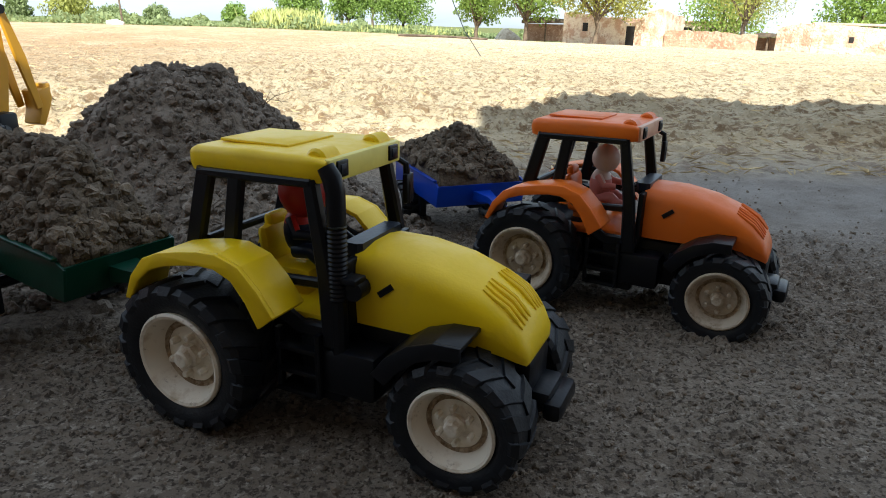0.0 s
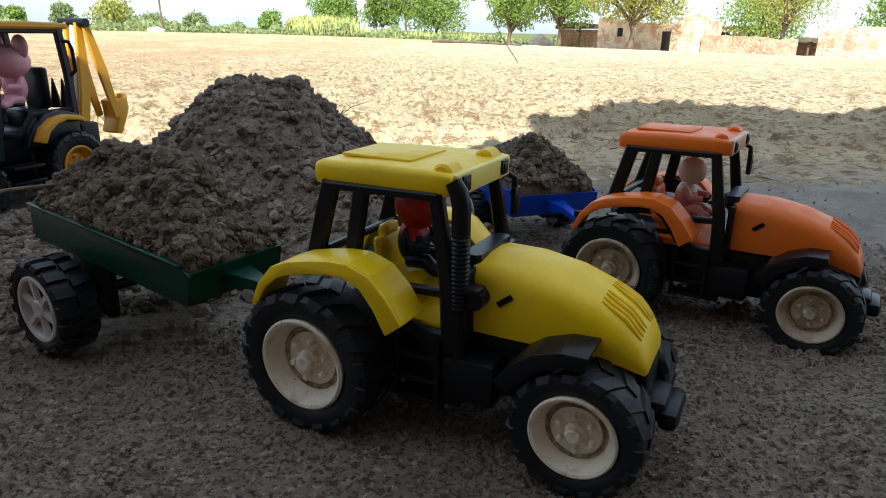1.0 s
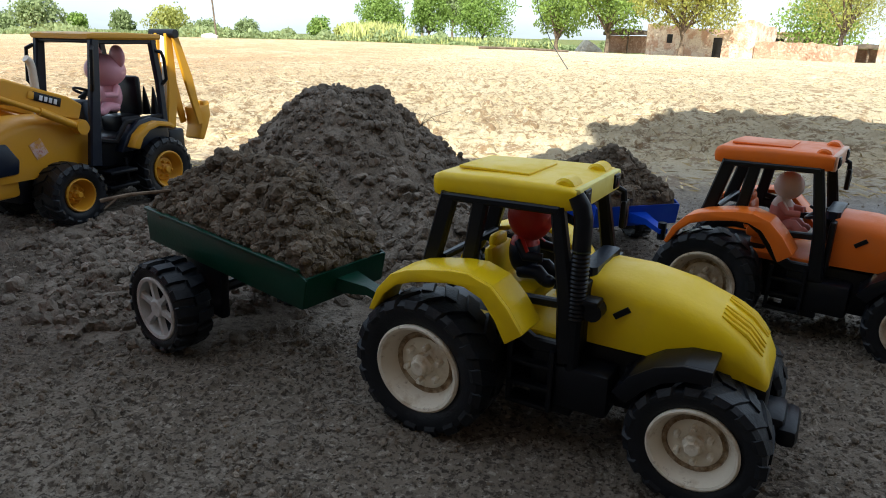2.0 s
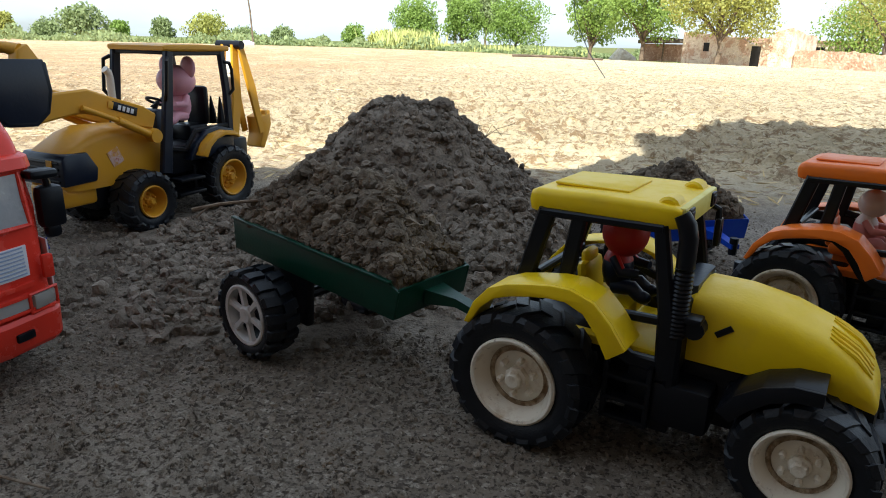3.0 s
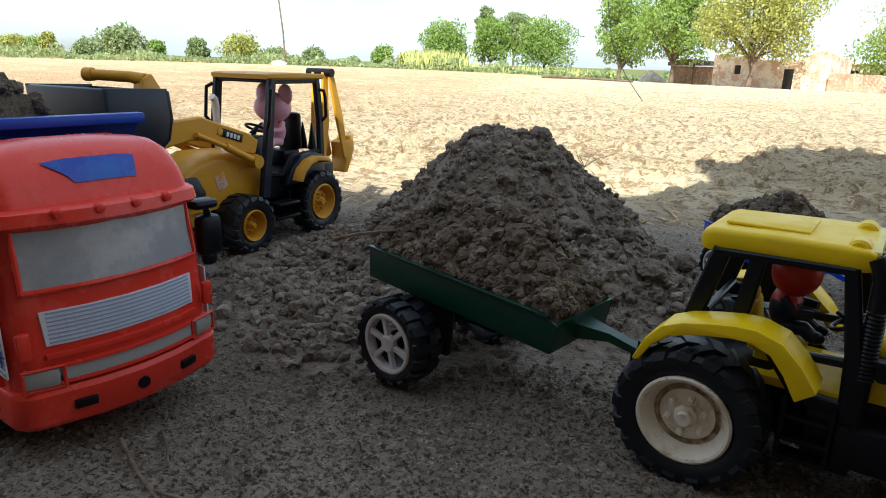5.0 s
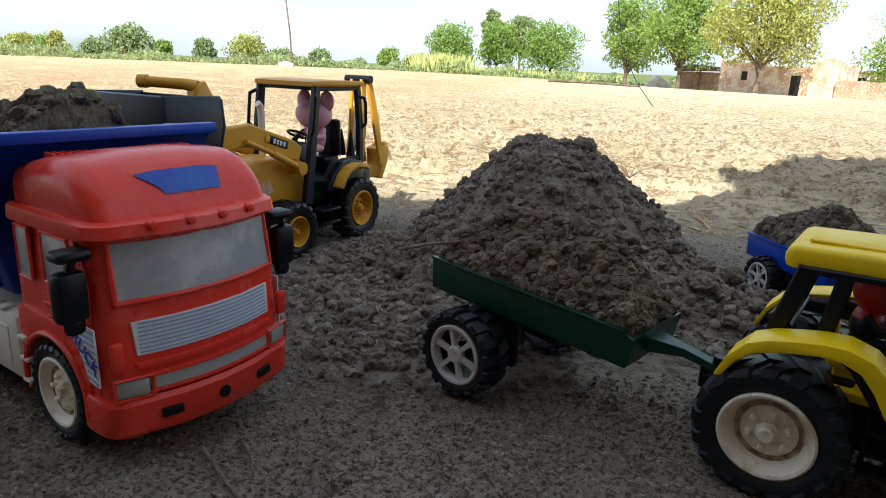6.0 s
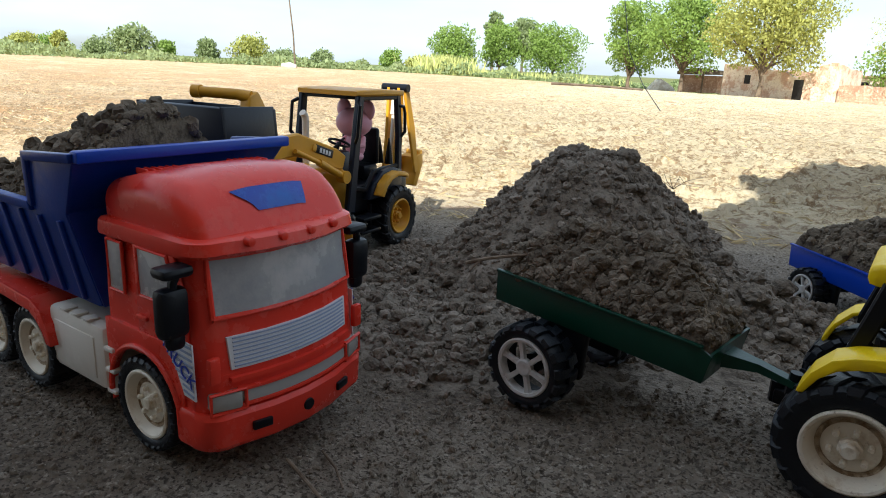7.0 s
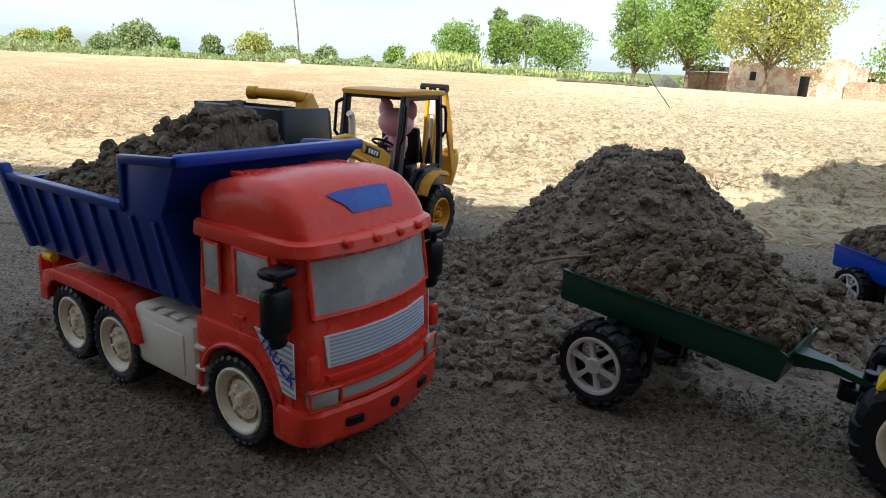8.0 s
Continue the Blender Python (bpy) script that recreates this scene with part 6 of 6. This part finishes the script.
blades("tall_reeds", -16.0 + 1.55 * rng.normal(0, 1, k), 73 + rng.normal(0, 1.0, k), 1.3 + 1.0 * rng.random(k), M_REED, 8, "clump of tall yellow-green reeds at the field's edge")
k = 700
bx = -13.0 + 17.0 * rng.random(k)
blades("field_stalks", bx, 74 + rng.normal(0, 0.7, k), 0.4 + 0.8 * rng.random(k), M_REED, 9, "row of dry yellow-green stalks along the field's edge", 0.1)


# ---- pole, wire and lying log ----
def thin(name, points, r, mat, label, category):
    return tagged(part(name, tube(points, r, seg=8), mat, None), label, category)


z = base_z(-28.2, 61.3)
thin("pole", [(-28.2, 61.3, z - 0.2), (-28.35, 61.3, z + 3.0), (-28.7, 61.3, z + 6.0), (-28.9, 61.3, z + 9.5)], [0.09, 0.08, 0.07, 0.05], M_BARK, "thin leaning wooden pole at the field's edge", "pole")
z = base_z(0.45, 8.3)
thin("wire", [(0.46, 8.3, z), (0.28, 9.0, z + 0.28), (0.10, 9.8, z + 0.72), (-0.05, 10.6, z + 1.7)], 0.0055, M_BLACK, "thin dark sagging wire over the field", "wire")
za, zb = base_z(-2.3, 36.0), base_z(2.2, 34.0)
thin("log", [(-2.3, 36.0, za + 0.10), (0.0, 35.1, (za + zb) / 2 + 0.12), (2.2, 34.0, zb + 0.08)], [0.07, 0.06, 0.05], M_BARK, "long thin log lying on the field", "log")
thin("stone", [(-28.0, 58.0, base_z(-28, 58) + 0.1), (-27.2, 58.0, base_z(-27, 58) + 0.16), (-26.6, 58.0, base_z(-26, 58) + 0.08)], [0.22, 0.30, 0.15], M_SHEET, "pale stone lying at the field's edge", "stone")


# ---- village houses beyond the field ----
def ragged_wall(ax, ay, bx, by, highs, thick, mat, parent, name="wall", openings=()):
    """A mud wall between two places with an uneven top; openings are dark panels on the face, standing for shaded
    recesses (along, wide, low, high).
    """
    L = math.hypot(bx - ax, by - ay)
    za, zb = base_z(ax, ay) - 0.1, base_z(bx, by) - 0.1
    rnd = random.Random(int(ax * 10 + by))
    n = max(8, int(L * 3))
    top = []
    for i in range(n + 1):
        u = i / n
        h = float(np.interp(u, [k / (len(highs) - 1) for k in range(len(highs))], highs))
        top.append((u * L, za + (zb - za) * u + h + 0.10 * (rnd.random() - 0.5)))
    m = pose(ax, ay, 0, 0, 0, math.degrees(math.atan2(by - ay, bx - ax)))
    wall = part(name, prism([(0, za), (L, zb)] + top[::-1], -thick / 2, thick / 2), mat, parent, degrees=20)
    wall.matrix_basis = m
    for along, wide, low_z, high_z in openings:
        z0 = za + (zb - za) * along / L
        part("opening", prism([(along, z0 + low_z), (along + wide, z0 + low_z), (along + wide, z0 + high_z), (along, z0 + high_z)], -thick / 2 - 0.02, -thick / 2 + 0.1, 0.01), M_DARK, wall)
    return wall


house = empty("mud_brick_house", pose(0, 0, 0), "crumbling mud-brick house behind the trees", "house")
ragged_wall(9.4, 53.4, 14.7, 46.5, [2.3, 2.35, 2.2, 2.3, 1.9, 2.0, 1.5, 1.7, 2.4, 2.5], 0.35, M_PALE_WALL, house, "wall", ((1.9, 0.5, 1.0, 1.6), (5.9, 0.7, 0.0, 1.4)))
ragged_wall(14.7, 46.5, 17.0, 49.5, [2.4, 2.2, 2.1], 0.35, M_PALE_WALL, house)
ragged_wall(9.4, 53.4, 12.0, 56.5, [2.3, 2.2, 2.2], 0.35, M_CREAM, house)
ragged_wall(12.0, 56.5, 17.0, 49.5, [2.2, 2.1, 2.2], 0.35, M_MUD, house)
low = empty("yard_wall", pose(0, 0, 0), "low crumbling mud-brick yard wall", "wall")
ragged_wall(14.9, 46.2, 18.6, 41.0, [1.15, 1.2, 1.1, 1.15, 1.0, 1.05], 0.3, M_MUD, low)
second = empty("mud_brick_house", pose(0, 0, 0), "low brown mud-brick house at the field's edge", "house")
ragged_wall(19.7, 40.6, 20.6, 38.4, [1.35, 1.65, 1.7, 1.7], 0.3, M_PALE_WALL, second)
ragged_wall(20.6, 38.4, 23.6, 34.6, [1.7, 1.6, 1.55, 1.5, 1.35, 1.4], 0.3, M_PALE_WALL, second, "wall", ((1.9, 0.25, 0.7, 1.0),))
part("roof", prism([(0, 0), (5.5, -0.1), (5.5, 0.02), (0, 0.12)], 0, 2.5, 0.02), M_CREAM, second).matrix_world = pose(20.6, 38.4, base_z(20.6, 38.4) + 1.52, 0, 0, -51.7)
far = empty("lime_washed_house", pose(0, 0, 0), "pale lime-washed house behind the yard wall", "house")
zf = base_z(25.0, 68.0)
part("wall", box(25.5, 70.0, zf + 1.1, 7.0, 4.0, 2.5, 0.02), M_CREAM, far)
part("roof", box(25.5, 70.0, zf + 2.42, 7.4, 4.4, 0.16, 0.03), M_MUD, far)
# dark panels stand for the shaded window and doorway
part("window", box(24.0, 67.98, zf + 1.5, 0.8, 0.06, 0.8, 0.01), M_DARK, far)
part("door", box(26.6, 67.98, zf + 1.0, 0.9, 0.06, 1.8, 0.01), M_DARK, far)


def shed(x, y, wide, deep, high, turn, label):
    s = empty("thatched_shed", pose(x, y, base_z(x, y), 0, 0, turn), label, "shed")
    for px in (0, wide / 2, wide):
        for py in (0, deep):
            part("post", tube([(px, py, -0.1), (px, py, high * (0.9 if py == 0 else 1.05))], 0.07, seg=8), M_BARK, s)
    roof = prism([(-0.4, high * 0.95), (wide * 0.3, high * 1.12), (wide + 0.4, high * 1.0), (wide + 0.4, high * 0.86), (-0.4, high * 0.80)], -0.4, deep + 0.4, 0.04)
    part("thatch_roof", roof, M_THATCH, s)
    part("back_wall", box(wide / 2, deep, high * 0.4, wide, 0.15, high * 0.8, 0.02), M_MUD, s)
    return s


shed(6.9, 57.6, 3.2, 2.5, 1.75, -8, "dark thatched open shed under the trees")
shed(18.7, 41.6, 1.6, 1.6, 0.95, -30, "small dark thatched shelter by the yard wall")
sheet = empty("sheet_tent", pose(5.6, 62.5, base_z(5.6, 62.5), 0, 0, 5), "pale ridge-shaped plastic sheet shelter under trees", "shelter")
part("cover", prism([(-0.9, 0), (-0.6, 0.4), (-0.1, 1.0), (0.1, 1.0), (0.7, 0.65), (1.2, 0.3), (1.4, 0)], -0.8, 0.8, 0.05), M_SHEET, sheet)
